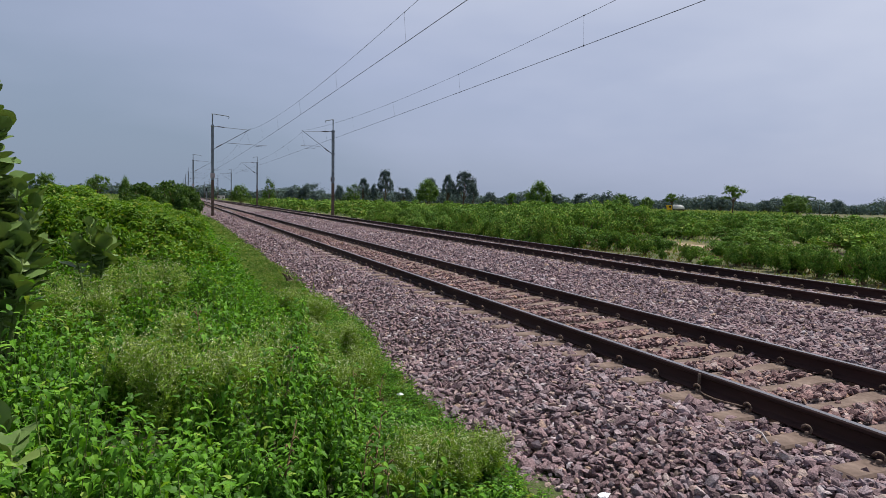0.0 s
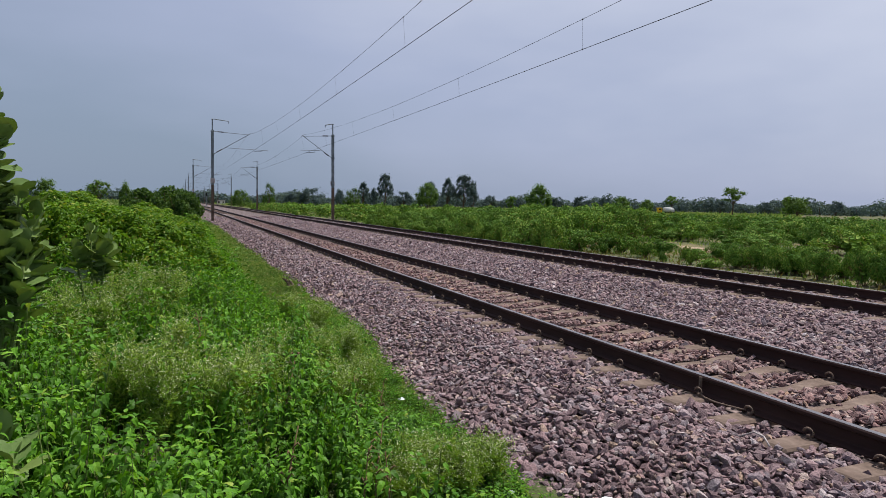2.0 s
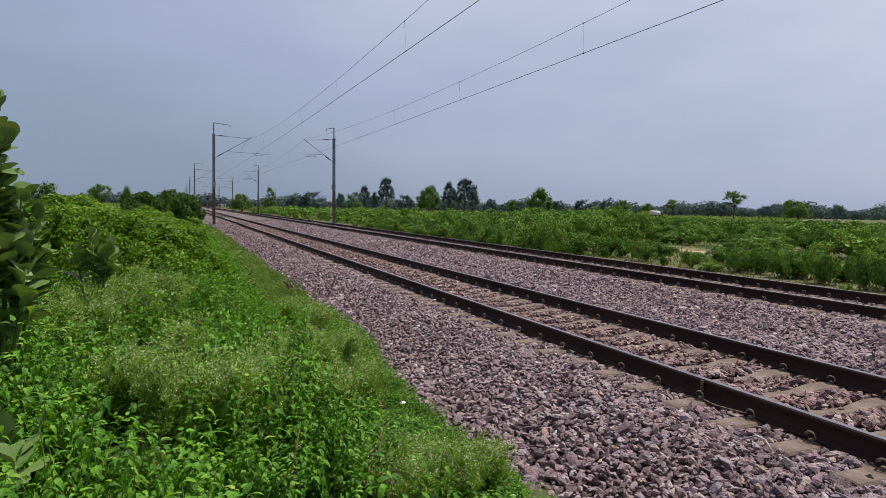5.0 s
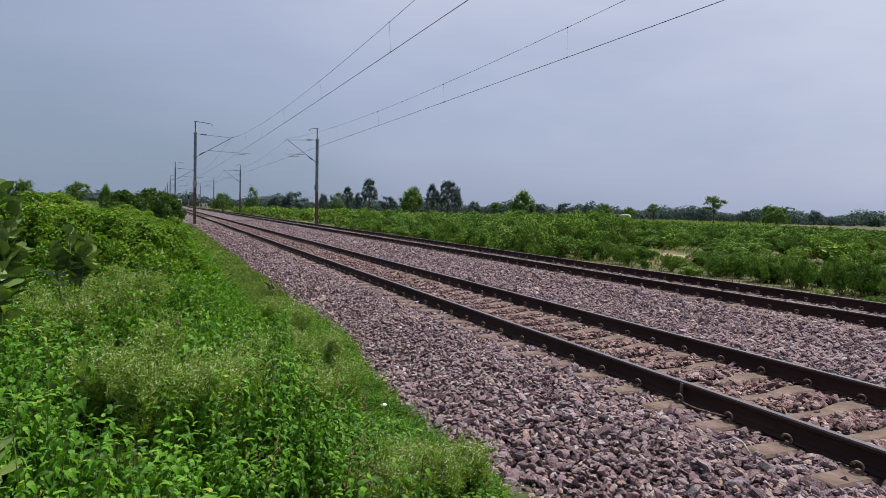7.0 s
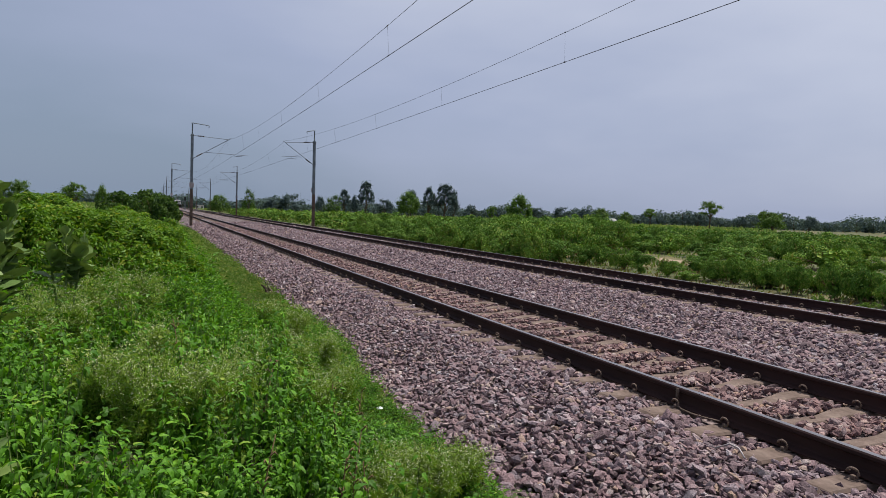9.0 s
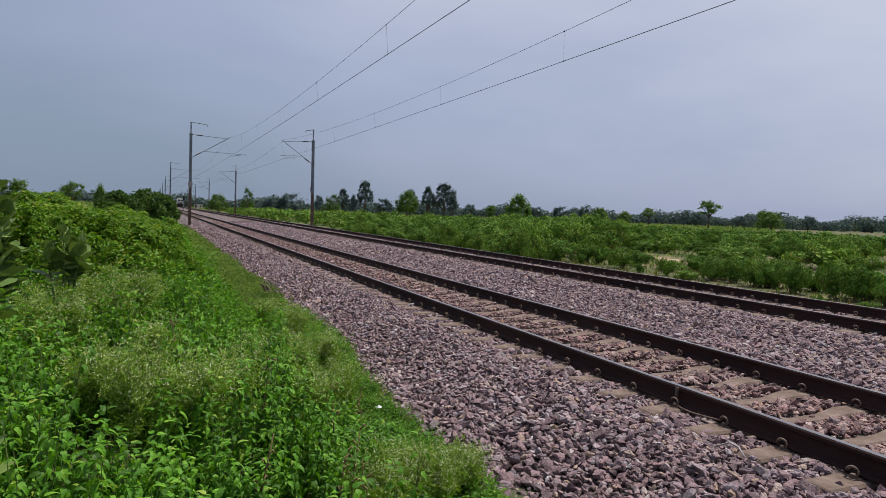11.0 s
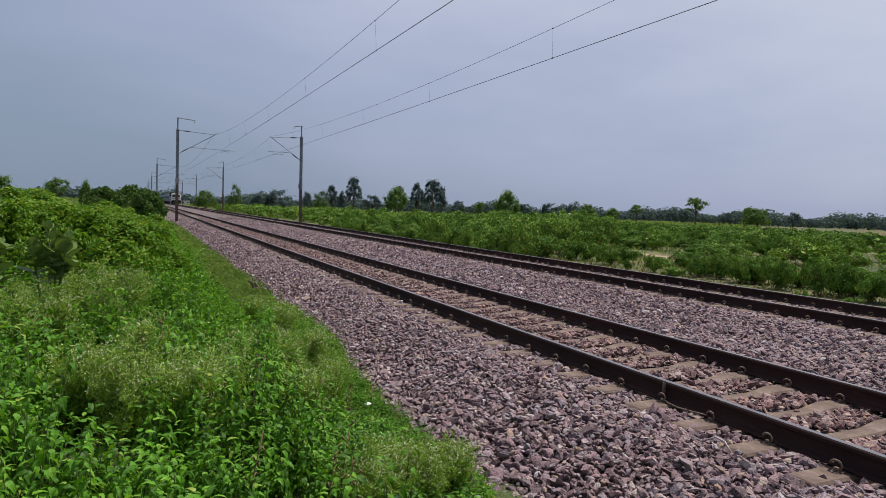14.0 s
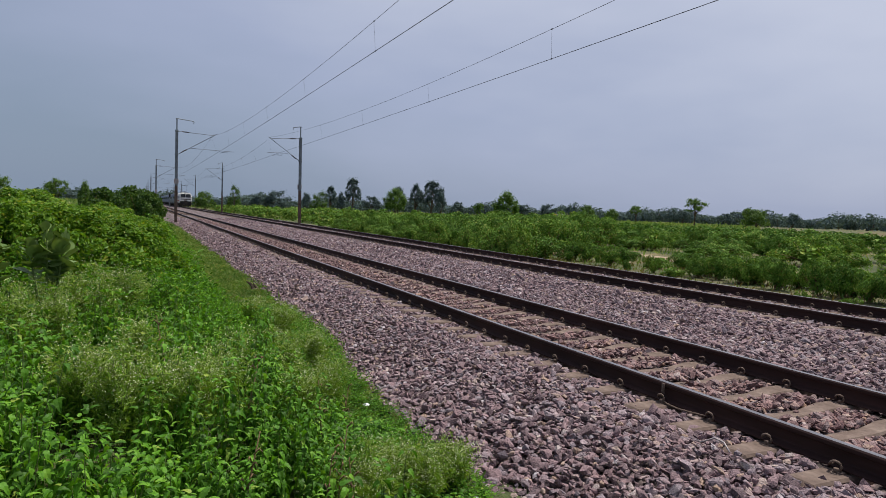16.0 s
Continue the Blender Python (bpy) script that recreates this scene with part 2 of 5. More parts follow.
ACACIA = leafy("feathery_tree_leaf", [(0.0, (0.061, 0.128, 0.024)), (0.6, (0.101, 0.192, 0.040)), (1.0, (0.144, 0.240, 0.060))])
# blue-grey base colour carries the haze over the far trees
HAZED_LEAF = leafy("hazed_distant_leaf", [(0.0, (0.067, 0.100, 0.116)), (0.6, (0.092, 0.137, 0.157)), (1.0, (0.121, 0.168, 0.178))], rough=0.9, glow=0.2)
DRYGRASS = leafy("dry_grass_blade", [(0.0, (0.16, 0.12, 0.05)), (0.45, (0.27, 0.21, 0.09)), (0.6, (0.15, 0.2, 0.04)), (1.0, (0.2, 0.28, 0.05))], glow=0.2)
PETAL = plain("white_petal", [(0.3, (0.572, 0.638, 0.276)), (0.7, (0.814, 0.847, 0.575))], 20.0, 0.8)
PALE_STEM = plain("pale_olive_stem", [(0.3, (0.120, 0.180, 0.032)), (0.5, (0.176, 0.257, 0.048)), (0.7, (0.208, 0.209, 0.072))], 6.0, 0.85)
PLASTIC = plain("white_plastic", [(0.3, (0.7, 0.72, 0.75)), (0.7, (0.85, 0.86, 0.88))], 10.0, 0.35)


# ---------------------------------------------------------------- mesh helpers
def mesh_of(name, verts, faces, mats, smooth=False, face_mats=None):
    """A mesh from an (n, 3) array and an (m, k) array of faces."""
    me = bpy.data.meshes.new(name)
    verts, faces = np.asarray(verts, np.float32), np.asarray(faces, np.int32)
    me.vertices.add(len(verts))
    me.vertices.foreach_set("co", verts.ravel())
    k = faces.shape[1]
    me.loops.add(faces.size)
    me.loops.foreach_set("vertex_index", faces.ravel())
    me.polygons.add(len(faces))
    me.polygons.foreach_set("loop_start", np.arange(0, faces.size, k, dtype=np.int32))
    me.polygons.foreach_set("loop_total", np.full(len(faces), k, np.int32))
    for m in mats if isinstance(mats, (list, tuple)) else [mats]:
        me.materials.append(m)
    if face_mats is not None:
        me.polygons.foreach_set("material_index", np.asarray(face_mats, np.int32))
    me.polygons.foreach_set("use_smooth", np.full(len(faces), smooth))
    me.update(calc_edges=True)
    return me


def part(name, bm, mat, parent=None, label="", smooth=False):
    me = bpy.data.meshes.new(name)
    bm.to_mesh(me)
    bm.free()
    for m in mat if isinstance(mat, (list, tuple)) else [mat]:
        me.materials.append(m)
    for p in me.polygons:
        p.use_smooth = smooth
    ob = new(name, me)
    ob.parent = parent
    return tagged(ob, label) if label else ob


def box(bm, sx, sy, sz, m=Matrix(), bevel=0.0):
    r = bmesh.ops.create_cube(bm, size=1, matrix=m @ Matrix.Diagonal((sx, sy, sz, 1)))
    if bevel:
        edges = list({e for v in r["verts"] for e in v.link_edges})
        bmesh.ops.bevel(bm, geom=edges, offset=bevel, segments=2, affect="EDGES", profile=0.5)
    return r


def rod(bm, a, b, r0, r1=None, seg=8):
    a, b = Vector(a), Vector(b)
    m = Matrix.Translation((a + b) / 2) @ (b - a).to_track_quat("Z", "Y").to_matrix().to_4x4()
    bmesh.ops.create_cone(bm, cap_ends=True, segments=seg, radius1=r0, radius2=r0 if r1 is None else r1, depth=(b - a).length, matrix=m)


def pipe(bm, pts, r, seg=6):
    """A round bar along a line of points."""
    pts = [Vector(p) for p in pts]
    rings = []
    for i, p in enumerate(pts):
        d = (pts[min(i + 1, len(pts) - 1)] - pts[max(i - 1, 0)]).normalized()
        up = Vector((0, 0, 1)) if abs(d.z) < 0.9 else Vector((1, 0, 0))
        s = d.cross(up).normalized()
        u = s.cross(d)
        rr = r[i] if isinstance(r, (list, tuple)) else r
        rings.append([bm.verts.new(p + (s * math.cos(a) + u * math.sin(a)) * rr) for a in (2 * math.pi * k / seg for k in range(seg))])
    for a, b in zip(rings, rings[1:]):
        for k in range(seg):
            bm.faces.new((a[k], a[(k + 1) % seg], b[(k + 1) % seg], b[k]))
    bm.faces.new(rings[0][::-1])
    bm.faces.new(rings[-1])


def empty(name, label, category, group="", kind="", m=None):
    ob = new(name)
    if m is not None:
        ob.matrix_basis = m
    return tagged(ob, label, category, group, kind)


# ---------------------------------------------------------------- the lie of the land
TRACK2 = 5.807              # near rail of the second track
LIFT2 = 0.10                # the second track lies a little higher
SPAN = 66.2


def smoothstep(a, b, v):
    t = np.clip((v - a) / (b - a), 0, 1)
    return t * t * (3 - 2 * t)


def lumps(x, y, seed, size):
    """Soft unevenness from a few crossed waves."""
    r = np.random.RandomState(seed)
    s = np.zeros_like(x)
    for _ in range(7):
        a, p, k = r.uniform(0, 6.28), r.uniform(0, 6.28), r.uniform(0.6, 1.9) / size
        s = s + np.sin((x * np.cos(a) + y * np.sin(a)) * k * 6.28 + p)
    return s / 7


def land(x, y):
    """Height of the ground."""
    x, y = np.asarray(x, float), np.asarray(y, float)
    left = -0.50 + 0.07 * lumps(x, y, 3, 3.0) + 0.50 * smoothstep(-2.6, -4.8, x)
    right = -0.80 + 0.10 * lumps(x, y, 4, 4.0)
    z = np.where(x < 3, left, right)
    return np.where((x > -1.6) & (x < 9.2), -0.75, z)


def edge_left(y):
    """Where the ballast shoulder ends in the grass."""
    return -2.22 + 0.36 * smoothstep(6.5, 10.5, y) + 0.12 * lumps(np.zeros_like(y), y, 8, 5.0) + 0.08 * lumps(np.zeros_like(y), y, 9, 1.2)


def bed(x, y):
    """Height of the ballast."""
    x, y = np.asarray(x, float), np.asarray(y, float)
    z = -0.215 + LIFT2 * smoothstep(2.8, 5.0, x)
    z = z + 0.085 * smoothstep(1.85, 2.5, x) * (1 - smoothstep(4.5, 5.2, x))
    z = z - 0.33 * smoothstep(-0.75, -2.3, x) - 0.5 * smoothstep(8.5, 10.2, x)
    return z + 0.018 * lumps(x, y, 5, 1.1)


def grid_mesh(name, xs, ys, height, mat, smooth=True):
    X, Y = np.meshgrid(xs, ys, indexing="ij")
    V = np.stack([X, Y, height(X, Y)], -1).reshape(-1, 3)
    i, j = np.meshgrid(np.arange(len(xs) - 1), np.arange(len(ys) - 1), indexing="ij")
    a = (i * len(ys) + j).ravel()
    F = np.stack([a, a + len(ys), a + len(ys) + 1, a + 1], -1)
    return mesh_of(name, V, F, mat, smooth)


def spread(a, b, n, first):
    """Steps that widen with the distance."""
    t = np.linspace(0, 1, n)
    return a + (b - a) * (first * t + (1 - first) * t ** 4)


gx = np.concatenate([-spread(12, 2600, 24, 0.02)[::-1], np.linspace(-11.5, 14, 86), spread(14.5, 2600, 34, 0.02)])
gy = np.concatenate([-spread(6, 1500, 12, 0.02)[::-1], np.linspace(-5.5, 45, 130), spread(46, 3000, 50, 0.02)])
ground = tagged(new("ground", grid_mesh("ground", gx, gy, land, SOIL)), "green and sandy flat farmland soil beside the railway", "ground", kind="structure")
bx = np.linspace(-2.5, 10.3, 92)
by = np.concatenate([np.linspace(-8, 30, 240), spread(30.3, 900, 90, 0.15)])
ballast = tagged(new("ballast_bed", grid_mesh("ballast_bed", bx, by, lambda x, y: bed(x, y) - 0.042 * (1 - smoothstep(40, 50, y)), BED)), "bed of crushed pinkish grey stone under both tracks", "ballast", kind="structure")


# ---------------------------------------------------------------- rails, sleepers and clips
def rail_mesh(y0, y1):
    """Flat-bottom rail, its head's top at z = 0, running along y."""
    half = [(0.036, -0.012), (0.036, -0.036), (0.012, -0.05), (0.0085, -0.075), (0.0085, -0.125), (0.014, -0.145), (0.075, -0.162), (0.075, -0.172)]
    prof = [(-0.026, 0.0), (0.026, 0.0)] + half + [(-x, z) for x, z in half[::-1]]
    ys = np.concatenate([np.linspace(y0, 40, 24), np.linspace(45, y1, 40)])
    k = len(prof)
    V = np.array([(x, y, z) for y in ys for x, z in prof])
    F = np.array([(i * k + a, i * k + (a + 1) % k, (i + 1) * k + (a + 1) % k, (i + 1) * k + a) for i in range(len(ys) - 1) for a in range(k)])
    M = np.array([1 if a == 0 else 0 for _ in range(len(ys) - 1) for a in range(k)])
    return mesh_of("rail", V, F[:, ::-1], [RAIL_STEEL, RAIL_TOP], False, M)


RAIL = rail_mesh(-8, 900)


def sleeper_mesh():
    """Pre-stressed sleeper, waisted in the middle, with sloping shoulders."""
    bm = bmesh.new()
    stations = [(-1.375, 0.0, 0.1), (-1.33, 0.03, 0.11), (-0.55, 0.03, 0.115), (-0.25, -0.004, 0.085), (0.25, -0.004, 0.085), (0.55, 0.03, 0.115), (1.33, 0.03, 0.11), (1.375, 0.0, 0.1)]
    rings = []
    for x, top, w in stations:
        ring = [(-w - 0.02, -0.2), (-w, top - 0.02), (-w + 0.018, top), (w - 0.018, top), (w, top - 0.02), (w + 0.02, -0.2)]
        rings.append([bm.verts.new((x, y, z)) for y, z in ring])
    for a, b in zip(rings, rings[1:]):
        for k in range(6):
            bm.faces.new((a[k], a[(k + 1) % 6], b[(k + 1) % 6], b[k]))
    bm.faces.new(rings[0])
    bm.faces.new(rings[-1][::-1])
    bmesh.ops.recalc_face_normals(bm, faces=bm.faces)
    me = bpy.data.meshes.new("sleeper")
    bm.to_mesh(me)
    bm.free()
    me.materials.append(CONCRETE)
    return me


def clip_mesh():
    """Spring clip: a bar bent into an open loop standing beside the rail's foot, on a cast shoulder."""
    bm = bmesh.new()
    arc = [(0.012 * math.sin(a * 0.5), 0.038 * math.cos(a), 0.045 + 0.036 * math.sin(a)) for a in (radians(-62 + 25 * k) for k in range(10))]
    pipe(bm, [(-0.05, -0.01, 0.01)] + arc + [(-0.03, -0.04, 0.05)], 0.0095, 6)
    box(bm, 0.03, 0.035, 0.04, pose(0.0, 0.0, 0.012), 0.008)
    box(bm, 0.08, 0.1, 0.01, pose(-0.035, 0, 0.0))
    me = bpy.data.meshes.new("clip")
    bm.to_mesh(me)
    bm.free()
    me.materials.append(CLIP_STEEL)
    for p in me.polygons:
        p.use_smooth = True
    return me


SLEEPER, CLIP = sleeper_mesh(), clip_mesh()
PITCH = 0.5756
rng = np.random.RandomState(11)


def railway_track(x, lift, phase, label):
    t = empty("railway_track", label, "railway track", "railway tracks", m=pose(x, 0, lift))
    for rx in (0, GAUGE):
        r = new("rail", RAIL)
        r.parent = t
        r.location = (rx, 0, 0)
        tagged(r, "rusty dark brown steel rail with worn head")
    rest = []
    for i in range(-14, 560):
        y = phase + i * PITCH
        if i < 150:
            s = new("sleeper", SLEEPER)
            s.parent = t
            s.matrix_basis = pose(GAUGE / 2 + rng.uniform(-0.015, 0.015), y, -0.216 + rng.uniform(-0.006, 0.004), 0, 0, rng.uniform(-0.5, 0.5))
            if -6 < i < 62:
                for rx in (0, GAUGE):
                    for side in (-1, 1):
                        c = new("clip", CLIP)
                        c.parent = s
                        turn = 0 if side < 0 else 180
                        c.matrix_basis = pose(rx - GAUGE / 2 + side * 0.098, rng.uniform(-0.006, 0.006), 0.032, rng.uniform(-6, 6), 0, turn + 180 + rng.uniform(-8, 8))
        else:
            rest.append(y)
    V, F = [], []
    for y in rest:
        b = len(V)
        for sx in (-1.37, 1.37):
            for sy, sz in ((-0.12, -0.3), (-0.1, -0.18), (0.1, -0.18), (0.12, -0.3)):
                V.append((GAUGE / 2 + sx, y + sy, sz))
        F += [(b + 1, b + 5, b + 6, b + 2), (b, b + 4, b + 5, b + 1), (b + 2, b + 6, b + 7, b + 3), (b, b + 1, b + 2, b + 3)]
    far = new("far_sleepers", mesh_of("far_sleepers", V, F, CONCRETE))
    far.parent = t
    tagged(far, kind="stuff")
    return t


track_near = railway_track(0, 0, 5.17, "railway track with rusty rails on concrete sleepers beside grass")
track_far = railway_track(TRACK2, LIFT2, 5.0, "second railway track with rusty rails beside green bushes")
# short bond cable at the joint of the near rail
bm = bmesh.new()
pipe(bm, [(-0.045, 4.62, -0.02), (-0.05, 4.62, -0.08), (-0.075, 4.61, -0.15), (-0.1, 4.5, -0.17), (-0.13, 4.35, -0.165), (-0.11, 4.2, -0.16), (-0.085, 4.05, -0.15)], 0.008)
box(bm, 0.012, 0.035, 0.1, pose(-0.045, 4.62, -0.06), 0.003)
part("bond_cable", bm, CLIP_STEEL, track_near, "short grey bond cable at the rail joint", True)


# ---------------------------------------------------------------- masts and overhead line
def mast(x, y, side, label, lean=0.0):
    """side: +1 where the bracket reaches towards +x."""
    t = empty("catenary_mast", label, "railway mast", "catenary masts", m=pose(x, y, 0, 0, lean, 0 if side > 0 else 180))
    bm = bmesh.new()
    for m in (pose(0, 0.1, 3.75), pose(0, -0.1, 3.75)):
        box(bm, 0.24, 0.012, 8.7, m)
    box(bm, 0.012, 0.19, 8.7, pose(0, 0, 3.75))
    for z in np.arange(0.2, 8.0, 0.45):
        box(bm, 0.235, 0.21, 0.02, pose(0, 0, z))
    part("post", bm, MAST_STEEL, t)
    bm = bmesh.new()
    box(bm, 0.26, 0.25, 3.6, pose(0, 0, 1.2), 0.01)
    part("mast_foot", bm, MAST_RUST, t, "rusty brown lower part of the mast")
    bm = bmesh.new()
    rod(bm, (0, 0, 8.0), (0, 0, 9.12), 0.055)
    part("top_tube", bm, MAST_STEEL, t)
    bm = bmesh.new()
    reach = 1.45 if side > 0 else 0.72
    pipe(bm, [(-0.1, 0, 9.1), (0.1, 0, 9.11), (reach, 0, 8.98), (reach + 0.02, 0, 8.85), (reach - 0.03, 0, 8.78)], 0.038, 8)
    part("top_arm", bm, MAST_STEEL, t)
    tip = 3.3 if side > 0 else 2.85
    bm = bmesh.new()
    rod(bm, (0.08, 0, 7.98), (tip - 0.1, 0, 7.82), 0.023)
    part("stay_tube", bm, MAST_STEEL, t)
    bm = bmesh.new()
    rod(bm, (0.08, 0, 5.85), (tip + 0.15, 0, 7.95), 0.027)
    part("bracket_tube", bm, MAST_STEEL, t)
    for name, a, d in (("stay_insulator", Vector((0.75, 0, 7.945)), Vector((1, 0, -0.05))), ("bracket_insulator", Vector((0.62, 0, 6.2)), Vector((tip + 0.07, 0, 2.1)))):
        bm = bmesh.new()
        d.normalize()
        rod(bm, a - d * 0.3, a + d * 0.3, 0.034)
        for k in range(7):
            c = a + d * (-0.21 + 0.07 * k)
            rod(bm, c - d * 0.016, c + d * 0.016, 0.068, 0.052, 10)
        part(name, bm, INSULATOR, t, "dark ribbed insulator")
    bm = bmesh.new()
    if side > 0:
        rod(bm, (1.1, 0, 6.5), (5.0, 0, 6.42), 0.02)
    else:
        rod(bm, (1.2, 0, 6.52), (3.1, 0, 6.5), 0.02)
    part("register_arm", bm, MAST_STEEL, t)
    bm = bmesh.new()
    s = (3.75, 4.45) if side > 0 else (2.7, 1.75)
    pipe(bm, [(s[1], 0, 6.45), (s[1], 0, 6.3), (s[0] * 0.5 + s[1] * 0.5, 0, 6.32), (s[0], 0, 6.24)], 0.022)
    part("steady_arm", bm, MAST_STEEL, t)
    bm = bmesh.new()
    box(bm, 0.4, 0.05, 0.42, pose(0, -0.14, 3.4), 0.01)
    box(bm, 0.34, 0.08, 0.05, pose(0, -0.13, 3.15), 0.01)
    part("number_plate", bm, PLATE, t, "small pale plate on the mast")
    for z in (5.85, 7.98):
        bm = bmesh.new()
        box(bm, 0.3, 0.27, 0.09, pose(0, 0, z), 0.01)
        part("clamp", bm, MAST_STEEL, t)
    return t


MAST_A = [(-1.6, 64.8), (-2.0, 64.8 + SPAN), (-2.0, 64.8 + 2 * SPAN), (-2.1, 64.8 + 3 * SPAN), (-2.2, 64.8 + 4 * SPAN), (-2.3, 64.8 + 5 * SPAN)]
MAST_B = [(9.38, 62.8), (9.38, 62.8 + SPAN), (9.38, 62.8 + 2 * SPAN), (9.3, 62.8 + 3 * SPAN), (9.2, 62.8 + 4 * SPAN), (9.1, 62.8 + 5 * SPAN)]
first = mast(*MAST_A[0], 1, "grey steel railway mast with bracket arm over the near track")
for x, y in MAST_A[1:]:
    copy_thing(first, pose(x, y, 0))
first = mast(*MAST_B[0], -1, "grey steel railway mast with bracket arm beside the second track", 0.5)
for x, y in MAST_B[1:]:
    copy_thing(first, pose(x, y, 0, 0, 0, 180))


def overhead(y_mast, x_cat, x_con, label, low, z_cat=7.88, z_con=6.30, drift=0.0):
    """Contact wire and the sagging catenary above it, with droppers, over all spans."""
    cat = empty("catenary_cable", label, "overhead cable", "overhead lines")
    pts_c, pts_w = [], []
    for s in range(-1, 6):
        y0 = y_mast + (s - 0) * SPAN
        for k in range(24):
            u = k / 24
            sag = 4 * u * (1 - u)
            pts_c.append((x_cat + 0.15 * u + drift * u, y0 + u * SPAN, z_cat - (z_cat - low) * sag))
            pts_w.append((x_con + (0.42 * u if s % 2 else 0.42 * (1 - u)), y0 + u * SPAN, z_con - 0.09 * sag))
    bm = bmesh.new()
    pipe(bm, pts_c, 0.0065, 5)
    part("messenger_wire", bm, WIRE, cat)
    bm = bmesh.new()
    pipe(bm, pts_w, 0.009, 5)
    part("contact_wire", bm, WIRE, cat)
    for s in range(-1, 2):
        for k in range(7):
            u = 0.022 + 0.141 * k
            i = u * 24
            j = (s + 1) * 24 + int(i)
            if j + 1 >= len(pts_c):
                continue
            f = i - int(i)
            a, b = Vector(pts_c[j]).lerp(Vector(pts_c[j + 1]), f), Vector(pts_w[j]).lerp(Vector(pts_w[j + 1]), f)
            bm = bmesh.new()
            rod(bm, a, b, 0.0028, None, 5)
            box(bm, 0.02, 0.05, 0.035, Matrix.Translation(a))
            box(bm, 0.02, 0.05, 0.035, Matrix.Translation(b))
            part("dropper", bm, WIRE, cat)
    return cat


overhead(64.8, 1.56, 1.6, "thin dark overhead cables hung above the near track", 6.94, drift=0.17)
overhead(62.8, 6.55, 6.5, "thin dark overhead cables hung above the second track", 6.98, 7.95, 6.33)


def unit(v):
    return v / np.maximum(np.linalg.norm(v, axis=-1, keepdims=True), 1e-9)


# ---------------------------------------------------------------- loose ballast
def stone_shapes(n, seed):
    """Broken stones: skewed, unequal eight-cornered blocks."""
    r = np.random.RandomState(seed)
    cube = np.array([(x, y, z) for x in (-1, 1) for y in (-1, 1) for z in (-1, 1)], float) * 0.5
    v = cube[None] * r.uniform(0.6, 1.05, (n, 8, 1)) + r.uniform(-0.2, 0.2, (n, 8, 3))
    return v * np.stack([r.uniform(1.0, 1.5, n), r.uniform(0.8, 1.15, n), r.uniform(0.5, 0.85, n)], -1)[:, None]


CUBE_FACES = np.array([(0, 1, 3, 2), (4, 6, 7, 5), (0, 4, 5, 1), (2, 3, 7, 6), (0, 2, 6, 4), (1, 5, 7, 3)])
SHAPES = stone_shapes(90, 21)


def chipped_shapes(n, seed):
    """Twelve-cornered broken stones, flat on some sides."""
    r = np.random.RandomState(seed)
    g = (1 + 5 ** 0.5) / 2
    ico = np.array([(-1, g, 0), (1, g, 0), (-1, -g, 0), (1, -g, 0), (0, -1, g), (0, 1, g), (0, -1, -g), (0, 1, -g), (g, 0, -1), (g, 0, 1), (-g, 0, -1), (-g, 0, 1)]) / 1.902
    v = ico[None] * r.uniform(0.6, 1.25, (n, 12, 1)) + r.uniform(-0.2, 0.2, (n, 12, 3))
    for _ in range(5):
        d = unit(r.normal(size=(n, 3)))
        h = np.einsum("nkj,nj->nk", v, d)
        v -= np.maximum(h - r.uniform(0.38, 0.7, (n, 1)), 0)[..., None] * d[:, None]
    return 0.5 * v * np.stack([r.uniform(1.0, 1.6, n), r.uniform(0.85, 1.25, n), r.uniform(0.5, 0.9, n)], -1)[:, None]


ICO_FACES = np.array([(0, 11, 5), (0, 5, 1), (0, 1, 7), (0, 7, 10), (0, 10, 11), (1, 5, 9), (5, 11, 4), (11, 10, 2), (10, 7, 6), (7, 1, 8),
                      (3, 9, 4), (3, 4, 2), (3, 2, 6), (3, 6, 8), (3, 8, 9), (4, 9, 5), (2, 4, 11), (6, 2, 10), (8, 6, 7), (9, 8, 1)])


def turns(n, r, tilt=0.42):
    """Random rotations of stones that lie more or less flat."""
    a, b, c = r.uniform(0, 6.28, n), r.normal(0, tilt, n), r.normal(0, tilt, n)
    one, zero = np.ones(n), np.zeros(n)
    yaw = np.stack([np.cos(a), -np.sin(a), zero, np.sin(a), np.cos(a), zero, zero, zero, one], -1).reshape(n, 3, 3)
    nod = np.stack([one, zero, zero, zero, np.cos(b), -np.sin(b), zero, np.sin(b), np.cos(b)], -1).reshape(n, 3, 3)
    roll = np.stack([np.cos(c), zero, np.sin(c), zero, one, zero, -np.sin(c), zero, np.cos(c)], -1).reshape(n, 3, 3)
    return nod @ roll @ yaw


